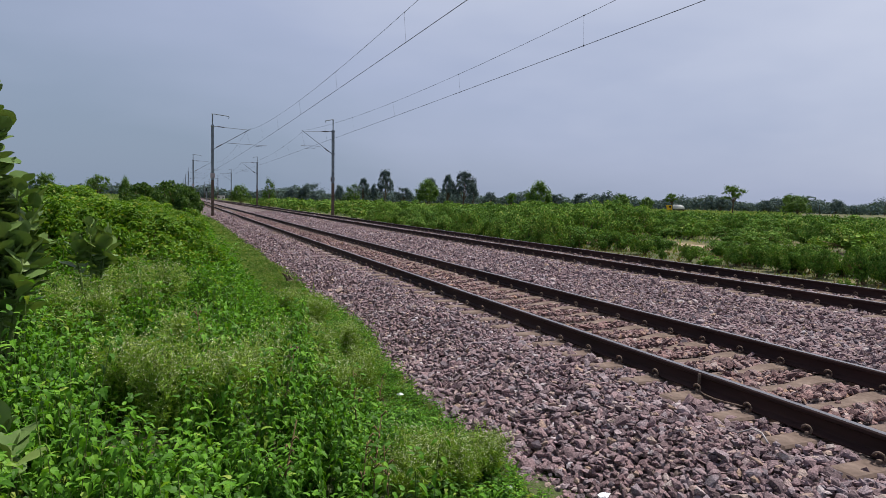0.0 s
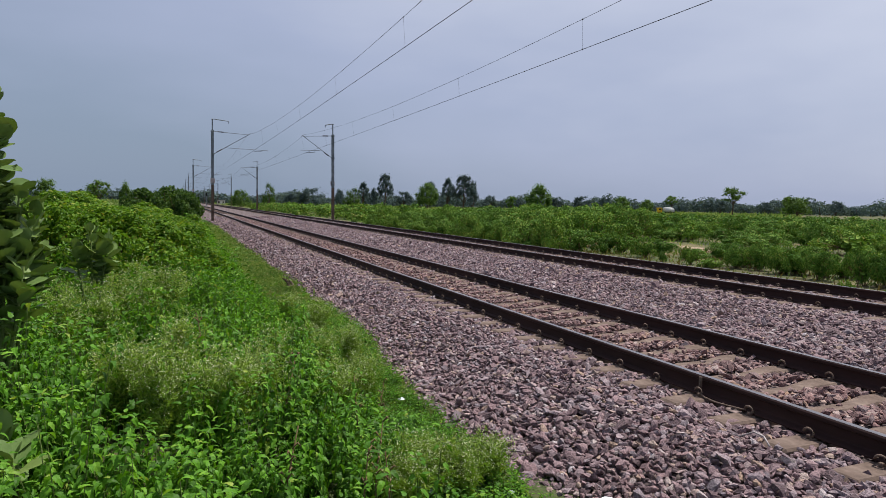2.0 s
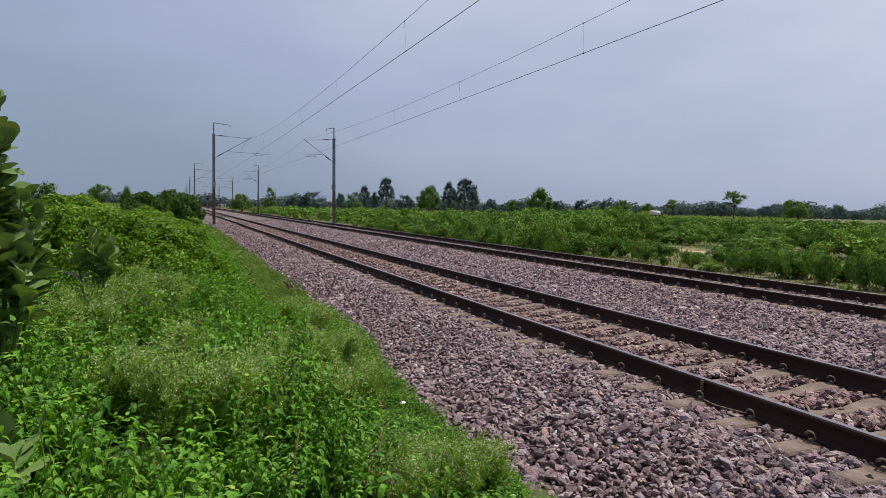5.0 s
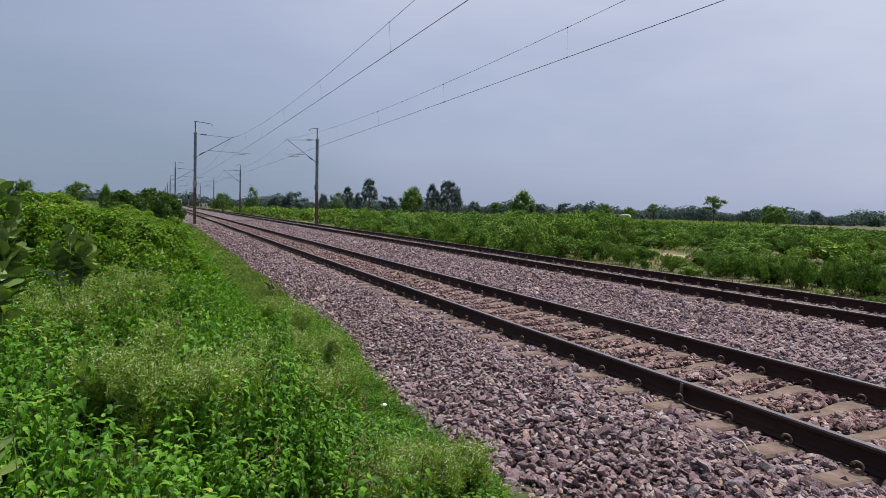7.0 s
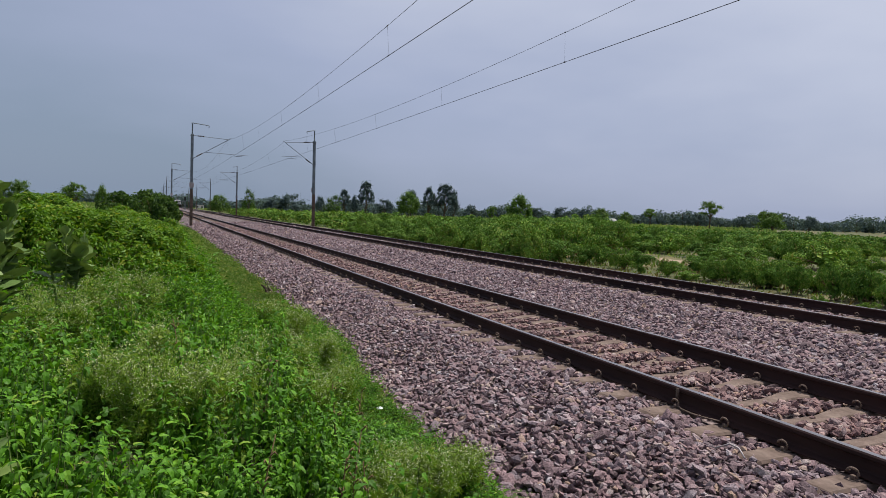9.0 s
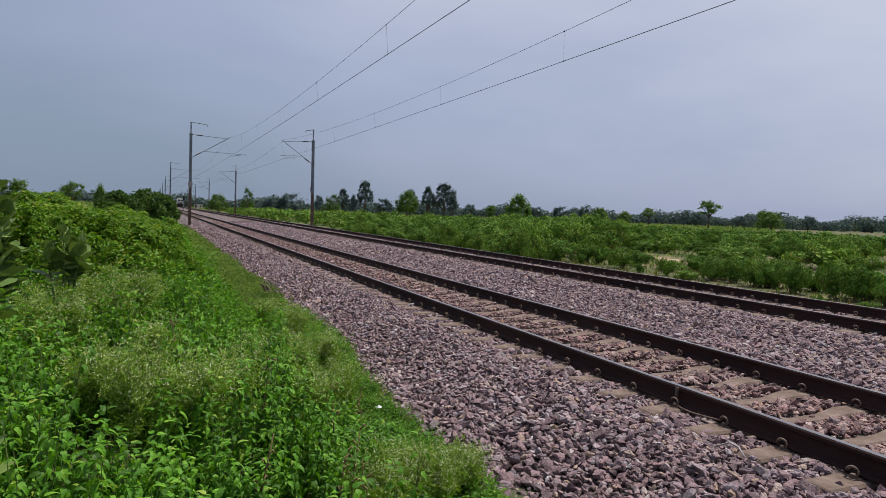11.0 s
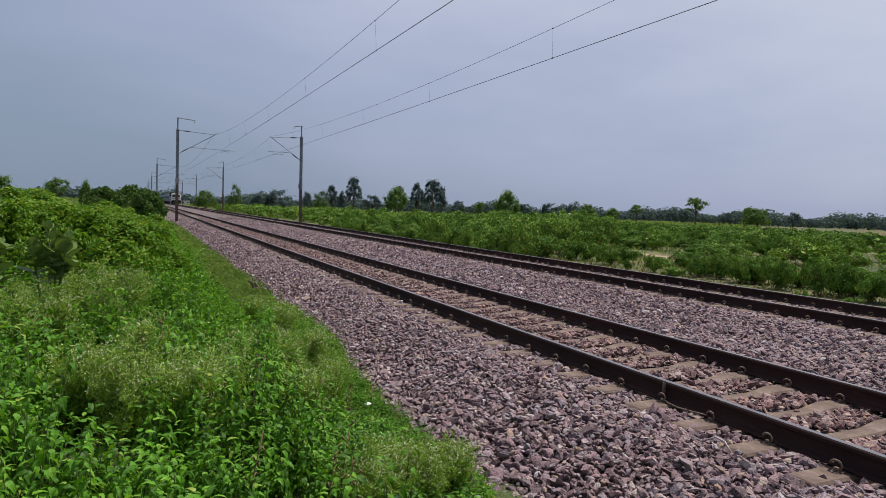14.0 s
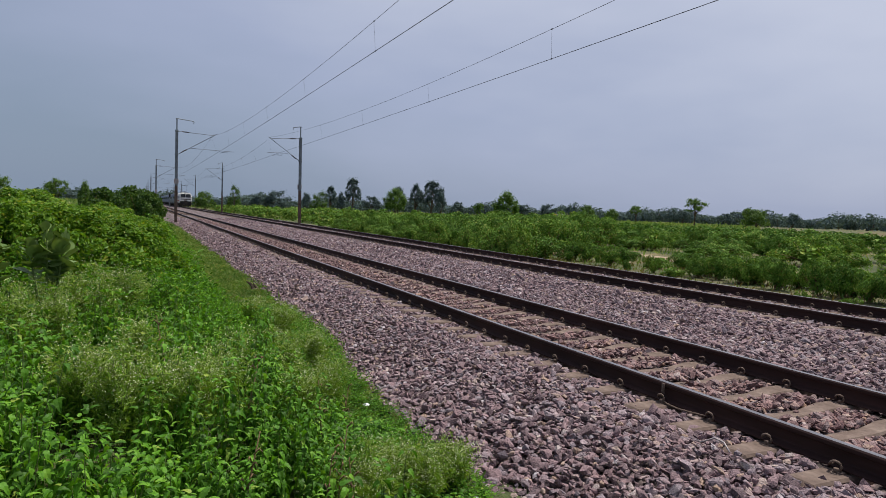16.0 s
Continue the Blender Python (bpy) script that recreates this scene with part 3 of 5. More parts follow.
def stone_spots(y0, y1, step, seed):
    r = np.random.RandomState(seed)
    X, Y = np.meshgrid(np.arange(-2.4, 10.0, step), np.arange(y0, y1, step), indexing="ij")
    x, y = X.ravel() + r.uniform(-0.55, 0.55, X.size) * step, Y.ravel() + r.uniform(-0.55, 0.55, X.size) * step
    keep = (y > (x + 4.5) * 0.5) & (x > edge_left(y) + r.normal(0, 0.08, len(x)))
    for tx, phase in ((0, 5.17), (TRACK2, 5.0)):
        off = np.abs((y - phase + PITCH / 2) % PITCH - PITCH / 2)
        inside = np.abs(x - tx - GAUGE / 2) < 1.36
        keep &= ~(inside & (off < 0.135) & (r.uniform(size=len(x)) < np.where(np.abs(x - tx - GAUGE / 2) > 1.12, 0.72, 0.955)))
        for rx in (0, GAUGE):
            keep &= np.abs(x - tx - rx) > 0.1
            keep &= ~((np.abs(x - tx - rx) < 0.16) & (off < 0.1))
    return x[keep], y[keep], r


CHIPS = chipped_shapes(120, 22)


def loose_stones(name, y0, y1, step, size, seed, label, skip=None, fine=False):
    shapes, faces = (CHIPS, ICO_FACES) if fine else (SHAPES, CUBE_FACES)
    x, y, r = stone_spots(y0, y1, step, seed)
    if skip is not None:
        k = ~skip(x, y)
        x, y = x[k], y[k]
    n = len(x)
    s = size * np.exp(r.normal(0, 0.24, n))
    v = np.einsum("nij,nkj->nki", turns(n, r), shapes[r.randint(0, len(shapes), n)] * s[:, None, None])
    crib = np.zeros(n)
    for tx in (0, TRACK2):
        crib = np.maximum(crib, np.abs(x - tx - GAUGE / 2) < 1.42)
    v += np.stack([x, y, bed(x, y) + s * r.uniform(-0.1, 0.38, n) - 0.006 * crib], -1)[:, None]
    f = (faces[None] + (np.arange(n) * shapes.shape[1])[:, None, None]).reshape(-1, faces.shape[1])
    ob = new(name, mesh_of(name, v.reshape(-1, 3), f, STONE))
    return tagged(ob, label, "ballast", kind="stuff")


def front_patch(x, y):
    return (x < -0.45) & (y > 3.45) & (y < 3.8)


loose_stones("ballast_stones", 1.6, 7.5, 0.042, 0.067, 31, "loose crushed stones, pinkish grey with sharp edges", front_patch, True)
loose_stones("ballast_stones", 7.5, 12, 0.048, 0.06, 35, "sharp pinkish grey crushed stones between and beside the rails", None, True)
loose_stones("ballast_stones", 12, 23, 0.06, 0.05, 32, "loose crushed stones along the tracks, pinkish grey")
loose_stones("ballast_stones", 23, 48, 0.085, 0.058, 33, "pale pinkish grey crushed stones further along the line")


loose_stones("ballast_stones", 48, 72, 0.13, 0.075, 34, "distant pinkish grey ballast along both tracks")


# ---------------------------------------------------------------- leaves
def leaf_arrays(P, D, N, L, W, fine=False, droop=0.25):
    """Leaves at P along D with upper side N, length L and width W (share of L). fine: an oval with a fold and a drooping tip."""
    D = unit(D)
    S = unit(np.cross(D, N))
    N = np.cross(S, D)
    L = L[:, None]
    W = (W if isinstance(W, np.ndarray) else np.full(len(P), W))[:, None]
    if not fine:
        lift = 0.12 * L * N
        mid = P + D * L * 0.48
        v = np.stack([P, mid + S * L * W * 0.5 + lift, P + D * L - N * L * droop * 0.5, mid - S * L * W * 0.5 + lift], 1)
        f = np.array([(0, 1, 2), (0, 2, 3)])
    elif fine == "toothed":
        a, b = P + D * L * 0.36, P + D * L * 0.68 - N * L * droop * 0.35
        tip = P + D * L - N * L * droop
        rim = []
        for side in (1, -1):
            for u, w, dip in ((0.10, 0.40, 0.0), (0.26, 0.52, 0.02), (0.34, 0.40, 0.05), (0.52, 0.44, 0.14), (0.60, 0.30, 0.22), (0.80, 0.24, 0.5)):
                rim.append(P + D * L * u + S * L * W * w * side + N * L * (0.10 * w - droop * dip))
        v = np.stack([P, a, b, tip] + rim, 1)
        half = [(0, 4, 1), (4, 5, 1), (5, 6, 1), (6, 7, 1), (1, 7, 2), (7, 8, 2), (8, 9, 2), (2, 9, 3)]
        f = np.array(half + [(i if i < 4 else i + 6, k if k < 4 else k + 6, j if j < 4 else j + 6) for i, j, k in half])
    else:
        a, b = P + D * L * 0.3, P + D * L * 0.66 - N * L * droop * 0.3
        tip = P + D * L - N * L * droop
        s1, s2, up = S * L * W * 0.5, S * L * W * 0.36, N * L * 0.09
        v = np.stack([P, a, b, tip, a + s1 + up, b + s2 + up, a - s1 + up, b - s2 + up], 1)
        f = np.array([(0, 4, 1), (1, 4, 5), (1, 5, 2), (2, 5, 3), (0, 1, 6), (1, 7, 6), (1, 2, 7), (2, 3, 7)])
    return v, f


def joined(v, f):
    n, k = len(v), v.shape[1]
    return v.reshape(-1, 3), (f[None] + (np.arange(n) * k)[:, None, None]).reshape(-1, f.shape[1])


def leaf_mesh(name, P, D, N, L, W, mat, fine=False, droop=0.25):
    return mesh_of(name, *joined(*leaf_arrays(P, D, N, L, W, fine, droop)), mat)


def stalk_arrays(A, B, r):
    """Thin three-sided stalks from A to B."""
    d = unit(B - A)
    s = unit(np.cross(d, np.array([0.31, 0.93, 0.2])))
    u = np.cross(d, s)
    r = np.broadcast_to(np.asarray(r, float), (len(A),))[:, None]
    ring = [s * r * math.cos(a) + u * r * math.sin(a) for a in (0, 2.09, 4.19)]
    v = np.stack([A + q for q in ring] + [B + q * 0.6 for q in ring], 1)
    f = np.array([(0, 1, 4, 3), (1, 2, 5, 4), (2, 0, 3, 5)])
    return v, f


def weed_patch(name, x, y, height, r, mat, leaf, label, fine=True, nodes=7, stem=STEM, flat=0.6):
    """Upright weeds with pairs of leaves up the stem."""
    n = len(x)
    base = np.stack([x, y, land(x, y) - 0.02], -1)
    lean = np.stack([r.normal(0, 0.13, n), r.normal(0, 0.13, n), np.ones(n)], -1)
    top = base + unit(lean) * height[:, None]
    P, D, N, L = [], [], [], []
    a0 = r.uniform(0, 6.28, n)
    for k in range(nodes):
        u = ((k + 1.2) / (nodes + 0.4)) ** 0.8
        p = base + (top - base) * u
        for pair in range(3):
            a = a0 + k * 1.1 + pair * 2.09 + r.normal(0, 0.3, n)
            out = np.stack([np.cos(a), np.sin(a), r.normal(flat * (1.3 * u - 0.3), 0.25, n)], -1)
            P.append(p + out * 0.012)
            D.append(out)
            N.append(np.stack([r.normal(0, 0.25, n), r.normal(0, 0.25, n), np.ones(n)], -1))
            L.append(leaf * (1.25 - 0.75 * u) * np.exp(np.clip(r.normal(0, 0.2, n), -0.5, 0.35)))
    me = leaf_mesh(name, np.concatenate(P), np.concatenate(D), np.concatenate(N), np.concatenate(L), 0.52, mat, fine, 0.28)
    ob = tagged(new(name, me), label, "weeds", kind="stuff")
    st = tagged(new("stalks", mesh_of("stalks", *joined(*stalk_arrays(base, base + (top - base) * 0.68, 0.003)), stem)), kind="stuff")
    st.parent = ob
    return ob


def weed_height(x, y):
    """Height of the weed cover beside the line."""
    h = 0.34 + 0.27 * smoothstep(-2.9, -4.0, x) + 0.32 * smoothstep(-4.7, -5.4, x) * smoothstep(2.5, 4.0, y) + 0.12 * smoothstep(6, 10, y)
    h = h * (0.55 + 0.45 * smoothstep(0.0, -0.7, x - weed_edge(y))) * (0.72 + 0.28 * smoothstep(3.2, 4.6, y))
    return h * (1 + 0.3 * lumps(x, y, 14, 1.4) + 0.55 * lumps(x, y, 15, 0.9))


def weed_edge(y):
    return -2.62 + 0.2 * lumps(np.zeros_like(y), y, 16, 2.5) - 0.62 * smoothstep(6, 12, y)


# spots of the pale feathery flowering weed: x, y, width, height
FEATHERY = [(-4.86, 4.62, 0.42, 0.60), (-4.65, 4.05, 0.40, 0.60), (-4.59, 5.10, 0.34, 0.60), (-4.29, 4.16, 0.40, 0.60), (-4.04, 4.60, 0.36, 0.55), (-3.13, 6.89, 0.36, 0.50), (-2.75, 9.24, 0.36, 0.50), (-2.92, 6.04, 0.36, 0.50), (-3.44, 4.95, 0.34, 0.50), (-2.62, 7.68, 0.32, 0.36), (-3.05, 3.94, 0.36, 0.30), (-2.81, 3.84, 0.36, 0.26), (-2.48, 4.16, 0.30, 0.20), (-3.30, 3.68, 0.34, 0.30), (-5.06, 7.8, 0.42, 0.72), (-4.67, 7.9, 0.4, 0.7), (-5.4, 7.5, 0.36, 0.7), (-4.85, 7.1, 0.4, 0.7), (-2.9, 10.73, 0.36, 0.40), (-3.16, 7.77, 0.30, 0.40), (-3.83, 5.63, 0.30, 0.50), (-5.22, 6.1, 0.42, 0.74), (-5.5, 6.05, 0.42, 0.76)]


def near_feathery(x, y):
    hit = np.zeros(len(x), bool)
    for fx, fy, w, _ in FEATHERY:
        hit |= (x - fx) ** 2 + (y - fy + 0.12) ** 2 < (w * 0.52) ** 2
    return hit


r = np.random.RandomState(51)


def weed_clumps(name, y0, y1, x0, step, stems, leaf, label, fine, nodes, gap=-0.2):
    """Nettle-like weeds in many-stemmed clumps: leaves hang in pairs up each stem, dark gaps stay between the clumps."""
    X, Y = np.meshgrid(np.arange(x0, -2.3, step), np.arange(y0, y1, step), indexing="ij")
    x, y = X.ravel() + r.uniform(-0.45, 0.45, X.size) * step, Y.ravel() + r.uniform(-0.45, 0.45, X.size) * step
    k = (x < weed_edge(y) + r.normal(0, 0.1, len(x))) & ~(near_feathery(x, y) & (r.uniform(size=len(x)) < 0.88))
    k &= (x > -4.9 - 0.42 * np.abs(y)) & (lumps(x, y, 17, 0.8) > gap)
    x, y = x[k], y[k]
    c = len(x)
    reach = step * r.uniform(0.42, 0.78, c)
    high = np.minimum(weed_height(x, y) * np.exp(r.normal(0, 0.3, c)), 1.0)
    i = np.repeat(np.arange(c), stems)
    n = len(i)
    q, a = np.sqrt(r.uniform(0, 1, n)), r.uniform(0, 6.28, n)
    out = np.stack([np.cos(a), np.sin(a), np.zeros(n)], -1)
    base = np.stack([x[i], y[i], np.zeros(n)], -1) + out * (q * reach[i] * 0.75)[:, None]
    base[:, 2] = land(base[:, 0], base[:, 1]) - 0.02
    rise = high[i] * (1 - 0.42 * q * q) * r.uniform(0.78, 1.1, n)
    lean = out * (0.42 * q)[:, None] + np.stack([r.normal(0, 0.09, n), r.normal(0, 0.09, n), np.ones(n)], -1)
    top = base + unit(lean) * rise[:, None]
    P, D, N, L = [], [], [], []
    a0 = r.uniform(0, 6.28, n)
    for k in range(nodes + 1):
        last = k == nodes
        u = 0.3 + 0.7 * (k + 0.5) / (nodes + 0.5)
        p = base + (top - base) * u
        for pair in range(3 if last else 2):
            turn = a0 + k * 1.57 + pair * (2.09 if last else 3.14) + r.normal(0, 0.25, n)
            dip = r.normal(0.55, 0.3, n) if last else r.normal(0.3 * u - 0.75, 0.35, n)
            d = np.stack([np.cos(turn), np.sin(turn), dip], -1)
            P.append(p + d * 0.014)
            D.append(d)
            N.append(np.stack([r.normal(0, 0.22, n), r.normal(0, 0.22, n), np.ones(n)], -1))
            L.append(leaf * (1.3 - 0.72 * u) * np.exp(np.clip(r.normal(0, 0.2, n), -0.5, 0.35)))
    me = leaf_mesh(name, np.concatenate(P), np.concatenate(D), np.concatenate(N), np.concatenate(L), 0.54, NETTLE, fine, 0.45)
    ob = tagged(new(name, me), label, "weeds", kind="stuff")
    st = tagged(new("stalks", mesh_of("stalks", *joined(*stalk_arrays(base, base + (top - base) * 0.9, 0.0032)), STEM)), kind="stuff")
    st.parent = ob
    return ob


weed_clumps("roadside_weeds", 1.6, 5.6, -7.2, 0.23, 12, 0.070, "lush bright green nettle-like weeds beside the ballast", "toothed", 9, -0.15)
weed_clumps("roadside_weeds", -2.5, 1.6, -7.0, 0.42, 7, 0.12, "green weeds on the bank", False, 6)
weed_clumps("roadside_weeds", 5.6, 10, -9.5, 0.28, 11, 0.078, "dense green leafy weeds beside the track", False, 8, -0.08)
weed_clumps("roadside_weeds", 10, 24, -11, 0.40, 9, 0.125, "dense green weeds further along the track", False, 6)
weed_clumps("roadside_weeds", 24, 62, -12, 0.75, 8, 0.22, "green weeds along the railway verge", False, 6)


n = 5200
y = r.uniform(2.2, 13, n)
x = r.uniform(-3.2, -1.75, n)
k = (x < edge_left(y) - 0.02 + r.normal(0, 0.05, n)) & (x > weed_edge(y) - 0.3) & (lumps(x, y, 19, 0.6) > -0.3)
weed_patch("verge_herbs", x[k], y[k], r.uniform(0.06, 0.17, int(k.sum())), r, NETTLE, 0.042, "low fresh green herbs at the ballast edge", False, 4)


def feathery_weed(x, y, w, h, seed):
    """Bushy weed of fine divided leaves with many tiny white flower heads."""
    r = np.random.RandomState(seed)
    z = float(land(x, y))
    t = empty("flowering_weed", "pale green feathery weed with tiny white flowers", "weed", "flowering weeds", m=pose(x, y, z))
    A, B, P, D, L, FL = [], [], [], [], [], []
    for s in range(17):
        a, lean = r.uniform(0, 6.28), r.uniform(0.1, 1.0)
        base = np.array([r.normal(0, 0.03), r.normal(0, 0.03), 0])
        tip = np.array([math.cos(a) * lean * w * 0.62, math.sin(a) * lean * w * 0.62, h * r.uniform(0.72, 1.05) * (1 - 0.22 * lean)])
        knee = base + (tip - base) * 0.5 + np.array([0, 0, 0.06 * h])
        A += [base, knee]
        B += [knee, tip]
        for k in range(13):
            u = r.uniform(0.3, 1.0)
            p = base + (knee - base) * u * 2 if u < 0.5 else knee + (tip - knee) * (u * 2 - 1)
            q = p + np.array([r.normal(0, 0.8), r.normal(0, 0.8), abs(r.normal(0.9, 0.4))]) * 0.075
            A.append(p)
            B.append(q)
            for _ in range(14 if u < 0.62 else 9):
                P.append(p + (q - p) * r.uniform(0.1, 1) + r.normal(0, 0.012, 3))
                D.append(r.normal(0, 1, 3) + np.array([0, 0, 0.4]))
                L.append(r.uniform(0.03, 0.07) * (1.15 - 0.5 * u))
            if u > 0.5:
                for _ in range(2):
                    e = q + np.array([r.normal(0, 1), r.normal(0, 1), abs(r.normal(0.8, 0.5))]) * 0.028
                    A.append(q)
                    B.append(e)
                    for _ in range(2):
                        FL.append(e + r.normal(0, 0.009, 3))
    A, B, P, D, L, FL = (np.array(v) for v in (A, B, P, D, L, FL))
    st = tagged(new("twigwork", mesh_of("twigwork", *joined(*stalk_arrays(A, B, 0.0019)), PALE_STEM)), kind="stuff")
    lf = new("foliage", leaf_mesh("foliage", P, D, r.normal(0, 1, P.shape) + np.array([0, 0, 1.0]), L, 0.13, PARTHENIUM))
    octa = np.array([(1, 0, -0.5), (-0.5, 0.87, -0.5), (-0.5, -0.87, -0.5), (0, 0, 0.8)])
    fo = np.array([(0, 1, 3), (1, 2, 3), (2, 0, 3), (0, 2, 1)])
    tagged(lf, kind="stuff")
    fl = new("blossom", mesh_of("blossom", *joined(FL[:, None] + octa[None] * r.uniform(0.0024, 0.005, (len(FL), 1, 1)), fo), PETAL))
    tagged(fl, "tiny white flower heads", kind="stuff")
    for o in (st, lf, fl):
        o.parent = t
    return t


for i, (fx, fy, fw, fh) in enumerate(FEATHERY):
    feathery_weed(fx, fy, fw, fh + 0.14, 100 + i)


def grass_strip(name, y0, y1, per_m2, blade, label):
    n = int((y1 - y0) * 1.9 * per_m2)
    y = r.uniform(y0, y1, n)
    x = r.uniform(-3.5, -1.6, n)
    k = (x < edge_left(y) + r.normal(0, 0.07, n)) & (x > weed_edge(y) - 0.5) & (lumps(x, y, 18, 0.7) > r.uniform(-1.2, -0.1, n))
    x, y = x[k], y[k]
    n = len(x)
    P = np.stack([x, y, np.maximum(land(x, y), np.where(x > -2.5, bed(x, y), -9)) - 0.01], -1)
    D = np.stack([r.normal(0, 0.9, n), r.normal(0, 0.9, n), 0.65 * np.ones(n)], -1)
    N = np.stack([r.normal(0, 0.4, n), r.normal(0, 0.4, n), np.ones(n)], -1)
    ob = new(name, leaf_mesh(name, P, D, N, blade * np.exp(r.normal(0, 0.3, n)), 0.15, GRASS, False, 0.6))
    tagged(ob, label, "grass", kind="stuff")


grass_strip("verge_grass", 2.2, 9, 2800, 0.055, "short green grass at the ballast edge")
grass_strip("verge_grass", 9, 24, 1900, 0.07, "short green grass strip along the ballast")
grass_strip("verge_grass", 24, 64, 600, 0.1, "grass strip between bushes and ballast")


def dry_stalk(x, y, h, lean, seed):
    """A dead brown weed stalk with a few withered side shoots."""
    r = np.random.RandomState(seed)
    bm = bmesh.new()
    pipe(bm, [(0, 0, -0.03), (lean * 0.4, 0.02, h * 0.5), (lean, 0.0, h)], [0.006, 0.005, 0.003], 5)
    for k in range(7):
        u = r.uniform(0.45, 1.0)
        a = r.uniform(0, 6.28)
        p = Vector((lean * u * u, 0, h * u))
        pipe(bm, [p, p + Vector((math.cos(a) * 0.03, math.sin(a) * 0.03, 0.035)), p + Vector((math.cos(a) * 0.045, math.sin(a) * 0.045, 0.02))], [0.004, 0.005, 0.002], 4)
    ob = part("dry_stalk", bm, DRY_STEM, None, smooth=True)
    ob.location = (x, y, float(land(x, y)))
    return tagged(ob, "dead reddish-brown stalk standing among green weeds", "dry stalk", "dry stalks")


for i, (x, y, h, lean) in enumerate([(-3.52, 3.55, 0.62, 0.05), (-3.46, 3.35, 0.55, -0.06), (-3.62, 3.42, 0.5, 0.03), (-3.95, 4.3, 0.7, 0.1), (-3.3, 4.7, 0.62, -0.05), (-4.1, 3.2, 0.55, 0.08), (-4.35, 5.0, 0.75, -0.1), (-3.0, 5.2, 0.5, 0.04)]):
    dry_stalk(x, y, h, lean, 700 + i)


# ---------------------------------------------------------------- bushes
def crown_points(n, rx, ry, rz, clumps, r, fill=0.55, size_of=(0.09, 0.21), flat=0.9, soft=False):
    """Leaf places on lumps over an uneven dome, with dark hollows between; every lump is leafy on its upper, outer side."""
    a, u = r.uniform(0, 6.28, clumps), r.uniform(-0.25, 1, clumps)
    rad = np.sqrt(np.maximum(0, 1 - u * u)) * r.uniform(fill, 1.0, clumps)
    c = np.stack([np.cos(a) * rad * rx, np.sin(a) * rad * ry, (u * r.uniform(0.75, 1.08, clumps)) * rz], -1)
    size = r.uniform(*size_of, clumps)
    i = r.choice(clumps, n, p=size ** 2 / (size ** 2).sum())
    away = unit(c * np.array([1 / rx, 1 / ry, 1 / rz]))
    way = unit(r.normal(size=(n, 3)) + 0.6 * away[i] + np.array([0, 0, 0.12]))
    depth = np.minimum(np.abs(r.normal(0, 0.62, n)), 1.5) if soft else r.uniform(0.45, 1, n) ** 0.4 * np.exp(r.normal(0, 0.08, n))
    off = way * depth[:, None] * size[i][:, None]
    p = c[i] + off * np.array([rx, ry, max(rz, 0.5 * rx) * flat])
    return p, way + 0.35 * away[i], c


def bush_kind(name, mat, label, category, leaf, n, clumps, seed, group, tall=1.0, twig=DRY_STEM, width=0.62, size_of=(0.22, 0.38)):
    """A shrub one metre in half-width and `tall` high, to be scaled a little where it is placed."""
    r = np.random.RandomState(seed)
    t = empty(name, label, category, group)
    p, out, c = crown_points(n, 0.84, 0.84, 0.52 * tall, clumps, r, size_of=size_of)
    # large leaves added inside block the light and keep the hollows dark
    m = 260
    inner = unit(r.normal(size=(m, 3))) * r.uniform(0.2, 0.5, (m, 1)) * np.array([0.84, 0.84, 0.52 * tall])
    p, out = np.concatenate([p, inner]), np.concatenate([out, unit(inner) + np.array([0, 0, 0.2])])
    p[:, 2] += 0.4 * tall
    p[:, 2] = np.maximum(p[:, 2], 0.03)
    D = np.cross(out, r.normal(0, 1, p.shape)) + out * 0.25 + r.normal(0, 0.25, p.shape)
    N = out + np.array([0, 0, 0.08]) + r.normal(0, 0.3, p.shape)
    L = np.concatenate([leaf * np.exp(r.normal(0, 0.25, n)), np.full(m, 0.2)])
    cr = new("foliage", leaf_mesh("foliage", p, D, N, L, width, mat))
    c[:, 2] += 0.4 * tall
    k = min(26, len(c))
    base = r.normal(0, 0.12, (k, 3)) * np.array([1, 1, 0])
    mid = base + (c[:k] - base) * 0.5 + np.array([0, 0, 0.12])
    st = new("twigwork", mesh_of("twigwork", *joined(*stalk_arrays(np.concatenate([base, mid]), np.concatenate([mid, c[:k]]), 0.014)), twig))
    t["tall"] = tall
    tagged(st, kind="stuff")
    tagged(cr, kind="stuff")
    cr.parent = st.parent = t
    return t


def place(kinds, spots, r):
    """Spots: x, y, half-width, height. The first of each kind moves there, the rest are copies."""
    used = set()
    for i, (x, y, w, h) in enumerate(spots):
        k = kinds[r.randint(len(kinds))]
        m = pose(x, y, float(land(x, y)) - 0.05, 0, 0, r.uniform(0, 360)) @ Matrix.Diagonal((w, w * r.uniform(0.85, 1.15), h / k["tall"], 1))
        if k.name not in used:
            used.add(k.name)
            k.matrix_basis = m
        else:
            k_scale = k.scale.copy()
            k.scale = (1, 1, 1)
            copy_thing(k, m)
            k.scale = k_scale
    for k in kinds:
        if k.name not in used:
            for o in (*k.children_recursive, k):
                bpy.data.objects.remove(o)


lime = [bush_kind("lime_shrub", LIME, "bright lime-green broadleaf shrub beside the track", "shrub", 0.062, 8000, 60, 200 + i, "lime shrubs", 1.7, size_of=(0.14, 0.27)) for i in range(3)]
rb = np.random.RandomState(77)
